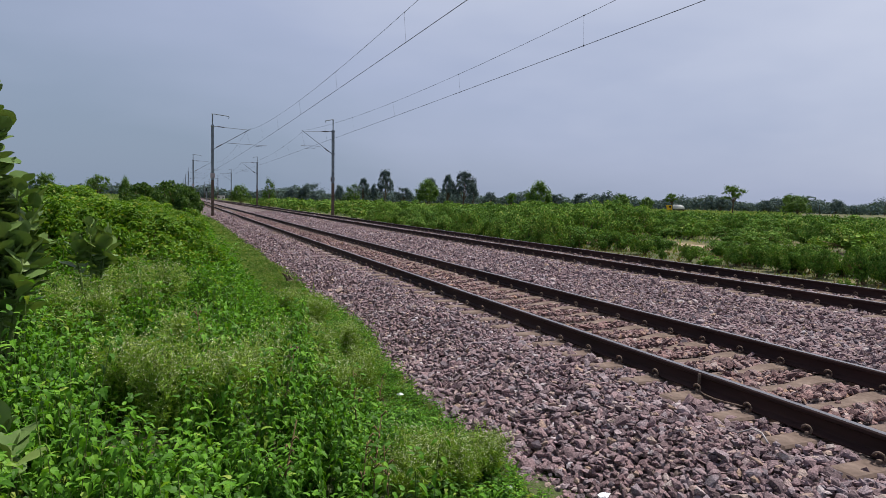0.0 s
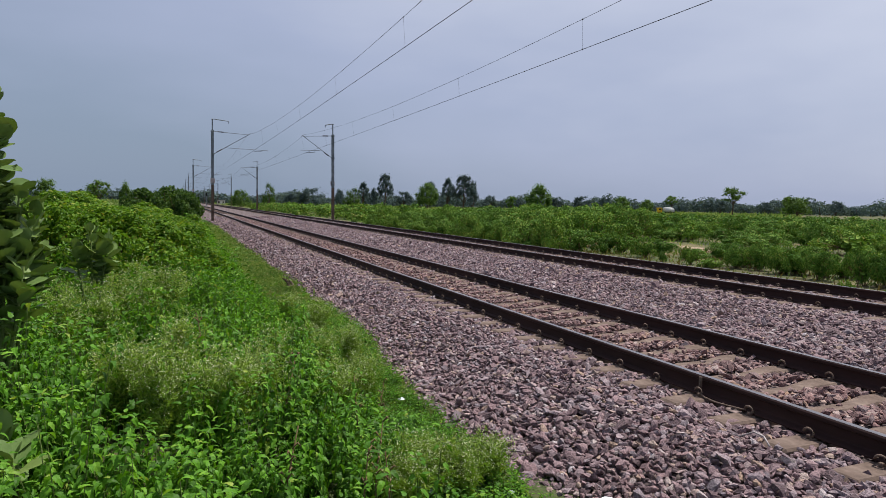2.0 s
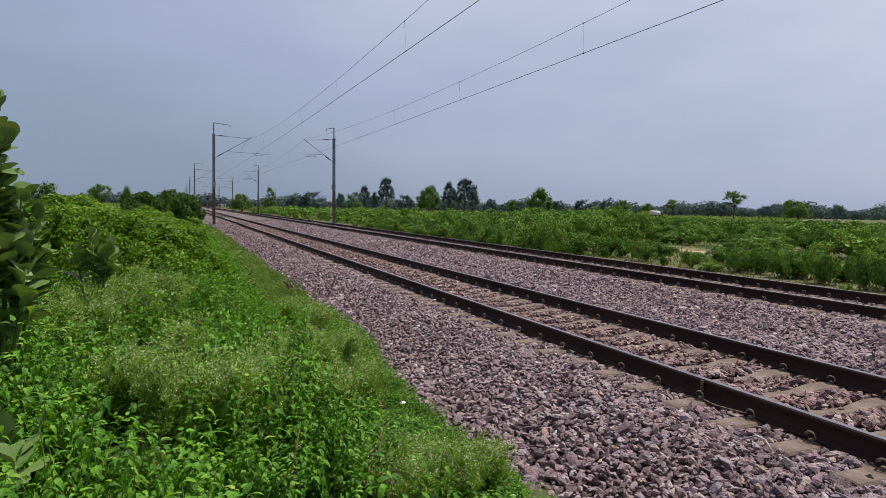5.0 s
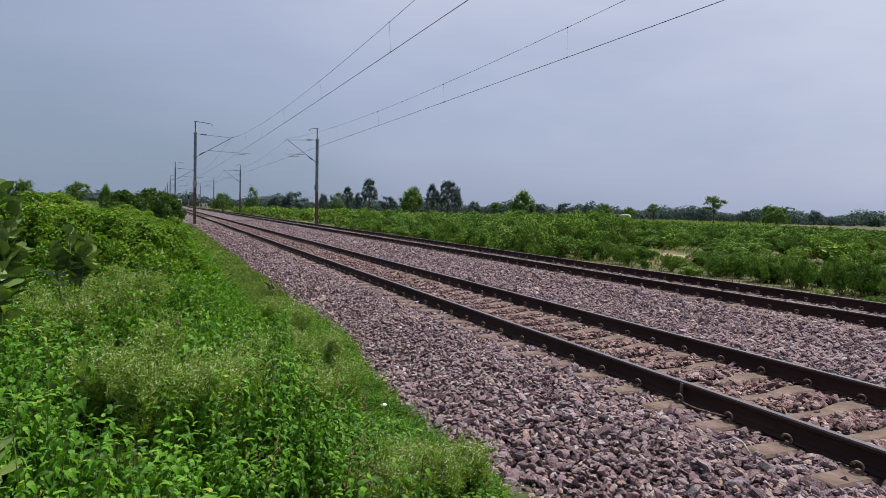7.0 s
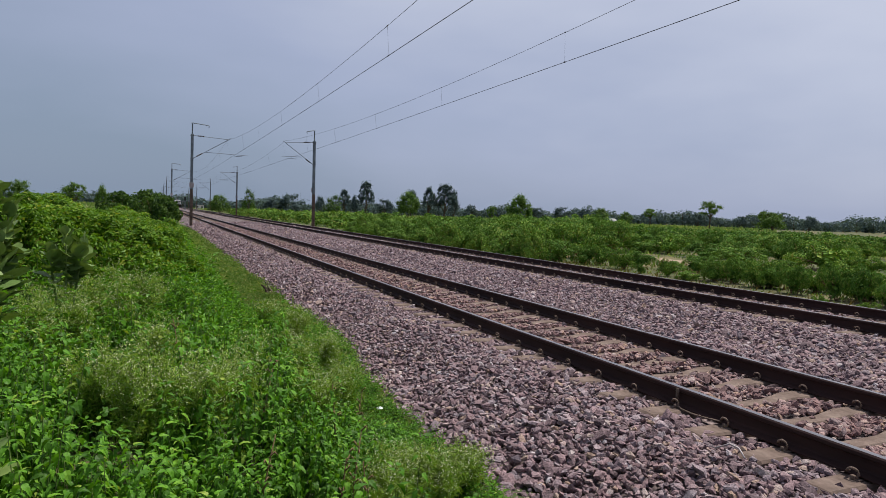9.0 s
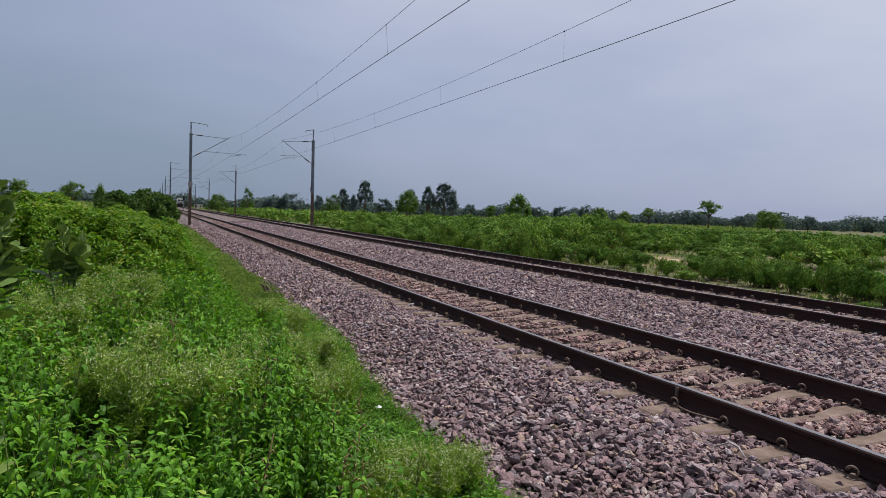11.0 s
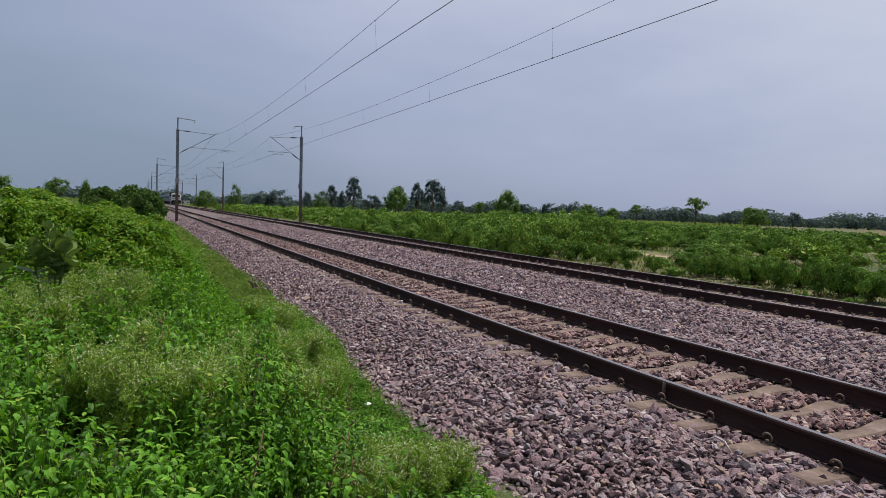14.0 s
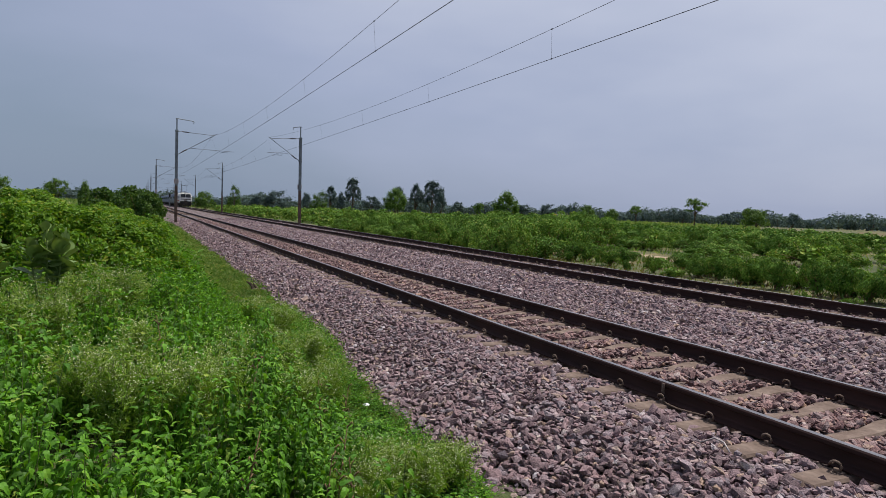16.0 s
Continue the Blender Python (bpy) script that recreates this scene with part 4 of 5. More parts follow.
place(lime, [(-5.9, 9.3, 0.95, 1.5), (-5.1, 10.4, 0.9, 1.4), (-6.7, 10.2, 1.1, 1.5), (-5.7, 12.5, 1.1, 1.45), (-4.75, 13.0, 0.95, 1.2), (-4.65, 15.8, 0.95, 1.1), (-5.8, 15.8, 1.2, 1.4), (-7.3, 13.5, 1.3, 1.6),
             (-4.6, 19.2, 1.0, 1.05), (-5.7, 19.6, 1.3, 1.35), (-7.5, 18.5, 1.5, 1.7), (-4.5, 23.2, 1.0, 1.05), (-5.8, 24.5, 1.4, 1.35), (-8.0, 24, 1.7, 1.8), (-4.4, 28.0, 1.1, 1.05), (-5.9, 30, 1.5, 1.4),
             (-8.5, 31, 1.8, 1.85), (-10.5, 27, 1.9, 1.9), (-9.3, 18.5, 1.4, 1.7), (-8.3, 12.0, 1.2, 1.5)], rb)
dark = [bush_kind("dark_shrub", DARKLEAF, "dark green dense shrub near a railway mast", "shrub", 0.1, 3200, 50, 230 + i, "dark shrubs", 1.7, size_of=(0.15, 0.28)) for i in range(2)]
place(dark, [(-5.2, 38, 1.4, 2.35), (-6.5, 40, 1.5, 2.2), (-4.05, 40, 0.95, 2.25), (-4.6, 36, 1.1, 2.1), (-4.7, 43, 1.0, 2.1), (-4.6, 47, 1.1, 1.9), (-3.8, 51, 0.8, 1.6)], rb)

right = [bush_kind("lantana_bush", BUSH, "leafy mid-green bush on the railway verge", "bush", 0.07, 3600, 20, 260 + i, "verge bushes", 1.2, size_of=(0.18, 0.34)) for i in range(6)]
thicket = [bush_kind("thicket_bush", BUSH, "tall dense mid-green bush beyond the tracks", "bush", 0.07, 3000, 18, 280 + i, "thicket bushes", 1.25, size_of=(0.2, 0.34)) for i in range(4)]
spots = []


def fill_bushes(n, x_of, y_of, w, h, test):
    got, tries = 0, 0
    while got < n and tries < n * 60:
        tries += 1
        x, y = rb.uniform(*x_of), rb.uniform(*y_of)
        d, a = math.hypot(x + 4.56, y), math.degrees(math.atan2(x + 4.56, y))
        if not test(d, a, x, y):
            continue
        ww = rb.uniform(*w)
        if any((x - p[0]) ** 2 + (y - p[1]) ** 2 < (0.52 * (ww + p[2])) ** 2 for p in spots):
            continue
        spots.append((x, y, ww, rb.uniform(*h)))
        got += 1


def off_path(x, y):
    return abs(x - 25) > 3.0


# low bushes by the second track, tall ones further along, then those beyond the sandy path
near_row = [(36.2, 12.2, 0.8, 1.0), (37.6, 12.6, 0.75, 1.1), (39.5, 12.2, 0.68, 0.95), (40.9, 11.6, 0.3, 0.45), (43.1, 11.9, 0.42, 0.72), (46.6, 12.2, 0.62, 0.85), (48.2, 12.3, 0.6, 0.95),
            (49.9, 12.1, 0.66, 1.1), (51.2, 12.8, 0.6, 1.0), (52.5, 12.1, 0.6, 1.05), (55.2, 11.9, 0.6, 1.2), (56.9, 12.2, 0.7, 1.15), (58.6, 11.8, 0.6, 1.0), (60.5, 12.2, 0.7, 1.1),
            (54.3, 11.0, 0.28, 0.4), (57.6, 10.9, 0.32, 0.45), (50.7, 15.2, 0.8, 0.85), (47.4, 15.6, 0.8, 0.8), (54.0, 16.0, 0.8, 0.8), (40.6, 16.5, 0.8, 0.75), (45.2, 18.0, 0.8, 0.75), (46.3, 20.5, 0.8, 0.6), (48.9, 20.0, 0.9, 0.8), (51.8, 20.5, 0.9, 0.75), (56.0, 20.0, 0.9, 0.8), (57.5, 15.5, 0.8, 0.9)]
for a, x, w, h in near_row:
    x += 4.0 if 11.3 < x < 13.5 else 1.5
    spots.append((x, (x + 4.56) / math.tan(radians(a)), w * 1.05, h * 1.15))
fill_bushes(3, (14, 22), (13, 30), (0.6, 0.9), (0.4, 0.6), lambda d, a, x, y: 36 < a < 47)
fill_bushes(30, (11.2, 15), (25, 60), (0.8, 1.4), (0.9, 2.1), lambda d, a, x, y: a < 34)
fill_bushes(26, (22, 36), (34, 62), (1.5, 2.1), (2.2, 2.6), lambda d, a, x, y: 29 < a < 39)
fill_bushes(34, (14, 34), (30, 62), (1.3, 2.0), (1.9, 2.3), lambda d, a, x, y: a < 36)
spots += [(-4.56 + d * math.sin(radians(a)), d * math.cos(radians(a)), 1.9, 2.75) for a, d in ((34.6, 60), (36.0, 57), (37.3, 61))]
fill_bushes(60, (27, 60), (14, 55), (1.0, 2.0), (0.8, 1.9), lambda d, a, x, y: 37.5 <= a < 63 and off_path(x, y) and d < 68)
place(right, [q for q in spots if q[2] < 1.2], rb)
place(thicket, [q for q in spots if q[2] >= 1.2], rb)


def far_bushes(name, n, x_of, y_of, h, test, label):
    """Bushes too far to tell apart, joined."""
    first = len(spots)
    fill_bushes(n, x_of, y_of, (1.4, 2.3), h, test)
    P, N, L = [], [], []
    for x, y, w, hh in spots[first:]:
        p, out, _ = crown_points(420, w * 0.85, w * 0.85, hh * 0.54, 16, rb, size_of=(0.2, 0.38))
        P.append(p + np.array([x, y, float(land(x, y)) + hh * 0.4]))
        N.append(out * 0.95 + np.array([0, 0, 0.5]))
        L.append(0.3 * np.exp(rb.normal(0, 0.25, len(p))))
    P, N, L = np.concatenate(P), np.concatenate(N), np.concatenate(L)
    ob = new(name, leaf_mesh(name, P, rb.normal(size=P.shape) * np.array([1, 1, 0.4]), N, L, 0.65, BUSH))
    tagged(ob, label, "bushes", kind="stuff")


far_bushes("distant_bushes", 60, (10.8, 26), (60, 170), (1.6, 2.2), lambda d, a, x, y: True, "band of green bushes far along the line")
far_bushes("distant_bushes", 40, (20, 60), (55, 100), (1.8, 2.3), lambda d, a, x, y: a < 37.5, "thick green bushes beyond the nearer ones")
far_bushes("distant_bushes", 90, (40, 110), (20, 95), (1.2, 1.7), lambda d, a, x, y: 37.5 <= a < 63 and 66 < d < 120, "low green bushes over the far field")


# ---------------------------------------------------------------- trees
def tree_kind(name, mat, label, leaf, n, clumps, seed, shape, group="distant trees", size_of=(0.16, 0.32), flat=0.9):
    """A tree ten metres high: trunk, limbs and a broken crown. shape: half-width, crown's foot, fill."""
    r = np.random.RandomState(seed)
    hw, foot, fill = shape
    t = empty(name, label, "tree", group)
    rz = (10 - foot) / 1.6
    p, out, c = crown_points(n, hw, hw * 0.9, rz, clumps, r, fill, size_of, flat, True)
    zc = foot + rz * 0.6
    p[:, 2] += zc
    c[:, 2] += zc
    N = out + np.array([0, 0, 0.2]) + r.normal(0, 0.55, p.shape)
    D = np.cross(N, r.normal(0, 1, p.shape))
    cr = new("crown", leaf_mesh("crown", p, D, N, leaf * np.exp(r.normal(0, 0.3, n)), 0.9, mat))
    bm = bmesh.new()
    pts = [(0, 0, -0.5), (0.05, 0.05, foot * 0.5), (r.normal(0, 0.15), r.normal(0, 0.15), foot), (r.normal(0, 0.3), r.normal(0, 0.3), zc + rz * 0.4)]
    pipe(bm, pts, [0.3, 0.22, 0.17, 0.05], 8)
    tr = part("trunk", bm, BARK, t)
    for q in c[:9]:
        bm = bmesh.new()
        s = Vector((0, 0, foot * r.uniform(0.75, 1.1)))
        e = Vector(q)
        pipe(bm, [s, s.lerp(e, 0.5) + Vector((0, 0, 0.3)), e], [0.1, 0.07, 0.025], 5)
        part("limb", bm, BARK, t)
    cr.parent = t
    return t


def put(t, x, y, h, w=1.0, turn=0, first=False):
    m = pose(x, y, -0.8, 0, 0, turn) @ Matrix.Diagonal((h / 10 * w, h / 10 * w, h / 10, 1))
    if first:
        t.matrix_basis = m
        return t
    s = t.scale.copy()
    t.scale = (1, 1, 1)
    c = copy_thing(t, m)
    t.scale = s
    return c


def bearing(deg, d):
    return -4.56 + d * math.sin(radians(deg)), d * math.cos(radians(deg))


tall = tree_kind("tall_tree", HAZED_LEAF, "tall dark tree with a broken narrow crown on the plain", 0.27, 6500, 60, 301, (3.0, 1.8, 0.35), size_of=(0.14, 0.3))
thorn = tree_kind("thorn_tree", ACACIA, "flat-topped pale green thorn tree on the plain", 0.24, 5200, 60, 302, (4.0, 4.4, 0.25), size_of=(0.14, 0.32), flat=0.7)
round_tree = tree_kind("round_tree", ACACIA, "low rounded light green tree above the bushes", 0.34, 7500, 90, 303, (4.5, 0.6, 0.55), size_of=(0.16, 0.3))
dense = tree_kind("dense_tree", DARKLEAF, "dark dense small tree beside the railway", 0.24, 5000, 60, 304, (4.0, 1.4, 0.45), size_of=(0.16, 0.34))
far_tree = tree_kind("field_tree", HAZED_LEAF, "dark rounded tree on the far edge of the fields", 0.36, 5000, 60, 305, (4.4, 0.6, 0.4), size_of=(0.18, 0.36))
TREES = [
    (thorn, -14.4, 59.2, 3.7, 0.74),
    (thorn, -13.1, 84.5, 4.3, 0.91),
    (round_tree, -10.0, 79.8, 3.8, 0.47),
    (round_tree, 9.2, 164.4, 4.6, 1.21),
    (dense, 12.9, 138.9, 5.5, 0.78),
    (far_tree, 30.4, 186.7, 6.1, 1.55),
    (dense, 32.4, 145.3, 5.2, 1.18),
    (tall, 81.4, 318.5, 12.2, 0.99),
    (tall, 91.9, 315.3, 16.4, 0.87),
    (far_tree, 86.6, 317.1, 9.5, 0.56),
    (round_tree, 83.9, 233.7, 9.6, 1.09),
    (tall, 113.5, 308.0, 13.1, 1.10),
    (tall, 125.5, 313.9, 15.4, 0.89),
    (tall, 133.2, 310.5, 17.1, 1.14),
    (far_tree, 137.7, 308.6, 14.0, 0.57),
    (round_tree, 48.7, 90.4, 5.4, 0.96),
    (thorn, 40.2, 83.8, 3.7, 0.59),
    (thorn, 210.7, 243.3, 8.4, 1.19),
    (thorn, 168.4, 166.2, 9.8, 1.05),
    (round_tree, 188.9, 158.3, 6.5, 1.59),
    (thorn, 194.4, 167.2, 7.4, 0.84),
    (round_tree, 153.5, 206.4, 6.3, 1.21),
    (far_tree, 315.9, 239.3, 7.8, 1.59),
    (far_tree, 294.9, 265.1, 6.8, 1.44),
    (far_tree, 272.1, 274.8, 7.4, 1.31),
    (far_tree, 189.1, 267.1, 7.1, 0.65),
    (round_tree, 205.3, 254.6, 6.2, 1.28),
    (far_tree, 43.4, 296.1, 6.6, 1.62),
    (far_tree, 69.8, 321.5, 8.5, 0.91),
    (far_tree, 117.0, 360.0, 9.1, 1.52),
    (far_tree, 172.4, 358.7, 8.0, 1.64),
    (far_tree, 231.2, 347.6, 8.9, 1.68),
    (far_tree, 217.9, 356.2, 8.2, 1.84),
]
placed = set()
for i, (kind, x, y, h, w) in enumerate(TREES):
    put(kind, x, y, h, w, (i * 67) % 360, kind.name not in placed)
    placed.add(kind.name)

# far belt of trees, too far to count
rt = np.random.RandomState(401)
P, N, L, TA, TB = [], [], [], [], []
for i in range(900):
    a, d = rt.uniform(-20, 66), rt.uniform(480, 700)
    x, y = bearing(a, d)
    h, w = rt.uniform(5.5, 11.0) * (1.0 + 0.3 * math.sin(a * 0.9)) * (0.82 + 0.18 * float(smoothstep(2, 22, np.array(a)))), rt.uniform(3.5, 8)
    k = 130
    q = unit(rt.normal(size=(k, 3))) * rt.uniform(0.6, 1, k)[:, None]
    P.append(np.stack([x + q[:, 0] * w, y + q[:, 1] * w, -0.8 + h * 0.52 + q[:, 2] * h * 0.5], -1))
    N.append(q + np.array([0, 0, 0.3]) + rt.normal(0, 0.2, q.shape))
    L.append(np.full(k, 1.5) * np.exp(rt.normal(0, 0.3, k)))
    TA.append((x, y, -1))
    TB.append((x, y, h * 0.7))
P, N, L = np.concatenate(P), np.concatenate(N), np.concatenate(L)
belt = new("far_woods", leaf_mesh("far_woods", P, np.cross(N, rt.normal(size=P.shape)), N, L, 0.8, HAZED_LEAF))
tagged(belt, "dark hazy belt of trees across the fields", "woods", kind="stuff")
st = tagged(new("trunkwork", mesh_of("trunkwork", *joined(*stalk_arrays(np.array(TA), np.array(TB), 0.25)), BARK)), kind="stuff")
st.parent = belt

# rough grass and low growth over the far fields
n = 90000
a, d = rt.uniform(-14, 64, n), 14 + 420 * rt.uniform(0, 1, n) ** 1.4
x, y = -4.56 + d * np.sin(np.radians(a)), d * np.cos(np.radians(a))
k = ((x > 15.5) | (x < -4)) & (lumps(x, y, 44, 14.0) > rt.uniform(-1.0, 0.35, n))
k &= (np.abs(x - 25) > 1.3) & ~((a > 51) & (d > 128))
x, y, d = x[k], y[k], d[k]
n = len(x)
P = np.stack([x, y, land(x, y)], -1)
D = np.stack([rt.normal(0, 0.6, n), rt.normal(0, 0.6, n), np.ones(n)], -1)
meadow = new("field_grass", leaf_mesh("field_grass", P, D, rt.normal(size=P.shape), np.minimum(0.08 + 0.0035 * d, 0.95) * np.exp(rt.normal(0, 0.3, n)), 0.24, GRASS))
tagged(meadow, "rough grass and low growth over the fields", "grass", kind="stuff")

# dry and green tufts on the bank by the second track
n = 30000
x, y = rt.uniform(9.6, 23, n), rt.uniform(5, 60, n)
k = (lumps(x, y, 45, 2.2) > rt.uniform(-0.6, 0.6, n)) & (rt.uniform(size=n) < np.where((x > 10.6) & (x < 17) & (y < 26), 0.45, 1.0))
x, y = x[k], y[k]
n = len(x)
P = np.stack([x, y, np.maximum(land(x, y), np.where(x < 10.3, bed(x, y), -9))], -1)
D = np.stack([rt.normal(0, 0.5, n), rt.normal(0, 0.5, n), np.ones(n)], -1)
bank = new("bank_grass", leaf_mesh("bank_grass", P, D, rt.normal(size=P.shape), 0.15 * np.exp(rt.normal(0, 0.4, n)), 0.14, DRYGRASS))
tagged(bank, "dry yellowish green grass tufts on the bank", "grass", kind="stuff")

# dry stubble field beyond the green
STUBBLE = plain("dry_stubble", [(0.3, (0.072, 0.068, 0.026)), (0.5, (0.112, 0.094, 0.041)), (0.7, (0.160, 0.120, 0.060))], 0.15, 0.95, bump=0.6, dist=0.05, fine=20.0)
sx, sy = np.linspace(105, 420, 40), np.linspace(40, 190, 30)
tagged(new("stubble_field", grid_mesh("stubble_field", sx, sy, lambda x, y: land(x, y) + 0.15 - 0.6 * smoothstep(x * 0.62, x * 0.70, y), STUBBLE)), "dry yellow-brown stubble field beyond the bushes", "field", kind="structure")

# the sandy path between the bushes
px = np.linspace(4, 150, 140)
V, F = [], []
for i, y in enumerate(px):
    mid = 25 + 0.5 * math.sin(y * 0.16)
    for s in (-1.5, -0.9, 0.9, 1.5):
        xx = mid + s + 0.3 * math.sin(y * 1.1 + s)
        V.append((xx, y, float(land(xx, y)) + (0.04 if abs(s) < 1 else -0.03)))
for i in range(len(px) - 1):
    for j in range(3):
        b = i * 4 + j
        F.append((b, b + 1, b + 5, b + 4))
tagged(new("dirt_path", mesh_of("dirt_path", V, F, DIRT, True)), "pale sandy dirt path between the bushes", "path", kind="structure")


# ---------------------------------------------------------------- the big-leaved shrub
def big_leaf_meshes():
    """Thick round leaves with a pale midrib fold, three cuts."""
    out = []
    for k, (w, curl) in enumerate(((0.8, 0.10), (0.7, -0.06), (0.9, 0.2))):
        rows = [(0.0, 0.12), (0.12, 0.55), (0.32, 0.92), (0.55, 1.0), (0.78, 0.8), (0.93, 0.42), (1.0, 0.05)]
        V, F = [], []
        for u, ww in rows:
            for s in (-1, -0.5, 0, 0.5, 1):
                V.append((s * ww * w * 0.5, u, 0.07 * abs(s) - curl * u * u + 0.02 * math.sin(9 * u + s * 3)))
        for i in range(len(rows) - 1):
            for j in range(4):
                b = i * 5 + j
                F.append((b, b + 1, b + 6, b + 5))
        out.append(mesh_of("leaf", V, F, GREYLEAF, True))
    return out


BIG = big_leaf_meshes()


def milkweed(x, y, stems, label, seed, bare=0.5):
    """Tall shrub of thick stems with pairs of large grey-green leaves."""
    r = np.random.RandomState(seed)
    z = float(land(x, y))
    t = empty("milkweed_shrub", label, "shrub", "milkweed shrubs", m=pose(x, y, z))
    for tx, ty, h in stems:
        bm = bmesh.new()
        pts = [Vector((r.normal(0, 0.04), r.normal(0, 0.04), -0.05)), Vector((tx * 0.35, ty * 0.35, h * 0.4)), Vector((tx * 0.75, ty * 0.75, h * 0.75)), Vector((tx, ty, h))]
        pipe(bm, pts, [0.015, 0.012, 0.009, 0.005], 6)
        part("stem", bm, STEM, t, smooth=True)
        n = max(4, int(h * 16 * (1 - bare)))
        for k in range(n):
            u = bare + (1 - bare) * (k + 0.5) / n
            s = u * 3
            i = min(2, int(s))
            p = pts[i].lerp(pts[i + 1], s - i)
            for side in range(2):
                o = new("leaf", BIG[r.randint(3)])
                o.parent = t
                size = r.uniform(0.12, 0.195) * (1.0 if u < 0.85 else 0.72)
                a = k * 90 + side * 180 + r.normal(0, 18)
                o.matrix_basis = pose(p.x, p.y, p.z, 0, 0, a) @ pose(0, 0.015, 0, r.uniform(5, 50) + 25 * (u > 0.8), r.normal(0, 18), 0) @ Matrix.Diagonal((size, size, size, 1))
    return t


milkweed(-5.65, 4.85, [(0.0, 0, 2.18), (-0.08, 0.1, 2.1), (0.02, -0.05, 1.9), (0.06, 0.06, 1.68), (0.15, 0.0, 1.62), (0.22, 0.1, 1.5), (0.22, -0.05, 1.36), (0.24, 0.1, 1.22), (0.1, -0.15, 1.32),
                        (-0.1, -0.2, 1.5), (0.2, -0.2, 1.12), (0.0, -0.25, 1.2), (-0.2, 0.0, 1.7)], "tall grey-green shrub with large thick round leaves", 501)
milkweed(-5.36, 7.15, [(0.0, 0.0, 1.26), (0.14, 0.05, 1.18), (-0.15, 0.0, 1.14), (0.05, 0.2, 1.1)], "small grey-green large-leaved shrub among weeds", 502, 0.55)
milkweed(-5.25, 3.4, [(-0.1, 0.05, 0.46), (-0.22, 0.0, 0.42), (-0.02, -0.05, 0.4)], "low large-leaved seedling among weeds", 503)


# ---------------------------------------------------------------- litter and odds and ends on the verge
def crumpled(name, x, y, z, size, label, seed):
    r = np.random.RandomState(seed)
    bm = bmesh.new()
    bmesh.ops.create_icosphere(bm, subdivisions=2, radius=size)
    for v in bm.verts:
        v.co = Vector((v.co.x * r.uniform(0.6, 1.3), v.co.y * r.uniform(0.5, 1.1), v.co.z * r.uniform(0.2, 0.7)))
    ob = part(name, bm, PLASTIC, None)
    ob.location = (x, y, z)
    return tagged(ob, label, "litter", "plastic litter")


crumpled("plastic_scrap", -2.46, 6.2, float(land(-2.46, 6.2)) + 0.07, 0.034, "crumpled white plastic scrap lying in grass", 1)
crumpled("plastic_scrap", -3.0, 3.9, float(land(-3.0, 3.9)) + 0.1, 0.045, "torn white plastic bag caught in weeds", 2)
crumpled("plastic_scrap", -1.88, 3.55, float(bed(-1.88, 3.55)) + 0.04, 0.05, "small white plastic scrap on ballast stones", 3)
crumpled("plastic_scrap", -2.45, 3.85, float(land(-2.45, 3.85)) + 0.06, 0.03, "tiny white plastic scrap at the grass edge", 4)

bm = bmesh.new()
pipe(bm, [(0, 0, -0.1), (0.01, 0.02, 0.08), (-0.04, 0.08, 0.15), (-0.12, 0.12, 0.2)], [0.055, 0.045, 0.035, 0.012], 7)
pipe(bm, [(0.14, -0.1, -0.06), (0.1, -0.02, 0.06), (0.02, 0.03, 0.17)], [0.045, 0.035, 0.012], 6)
pipe(bm, [(-0.1, -0.05, -0.04), (0.0, -0.09, 0.03), (0.17, -0.14, 0.02)], [0.02, 0.03, 0.01], 6)
stump = part("dead_stump", bm, BARK, None)
stump.location = (-2.12, 15.9, float(land(-2.12, 15.9)))
tagged(stump, "dark broken dead wood stump at the ballast edge", "stump")

bm = bmesh.new()
pipe(bm, [(0, 0, 0), (0.1, 0.03, 0.05), (0.18, -0.03, 0.05), (0.24, -0.12, 0.015)], 0.007)
twig = part("bleached_twig", bm, PLATE, None, smooth=True)
twig.matrix_basis = pose(-0.62, 3.62, -0.17, 0, 0, -60)
tagged(twig, "pale bent twig lying on the ballast", "twig")


# ---------------------------------------------------------------- signal and hut far along the line
GLASS = plain("dark_glass", [(0.3, (0.012, 0.014, 0.017)), (0.7, (0.03, 0.034, 0.04))], 3.0, 0.12)
WHITE_PAINT = plain("white_paint", [(0.3, (0.62, 0.61, 0.58)), (0.7, (0.76, 0.75, 0.72))], 1.2, 0.5)
BLACK_PAINT = plain("black_paint", [(0.3, (0.012, 0.012, 0.014)), (0.7, (0.03, 0.03, 0.032))], 2.0, 0.6)
BLUE_PAINT = plain("coach_blue", [(0.3, (0.085, 0.115, 0.18)), (0.7, (0.12, 0.16, 0.24))], 0.8, 0.45)
GREY_PAINT = plain("coach_grey", [(0.3, (0.26, 0.28, 0.31)), (0.7, (0.36, 0.38, 0.41))], 0.8, 0.5)
UNDER = plain("underframe_dirt", [(0.3, (0.025, 0.022, 0.02)), (0.7, (0.06, 0.05, 0.042))], 2.0, 0.9)
YELLOW = plain("yellow_paint", [(0.3, (0.72, 0.42, 0.015)), (0.7, (0.82, 0.52, 0.03))], 1.5, 0.45)
TARP = plain("white_tarpaulin", [(0.3, (0.62, 0.62, 0.6)), (0.7, (0.8, 0.8, 0.78))], 1.5, 0.7, bump=0.5, dist=0.03)
RUBBER = plain("rubber", [(0.3, (0.015, 0.015, 0.015)), (0.7, (0.03, 0.03, 0.03))], 4.0, 0.9)
RED_PAINT = plain("red_paint", [(0.3, (0.30, 0.03, 0.025)), (0.7, (0.42, 0.05, 0.04))], 2.0, 0.5)
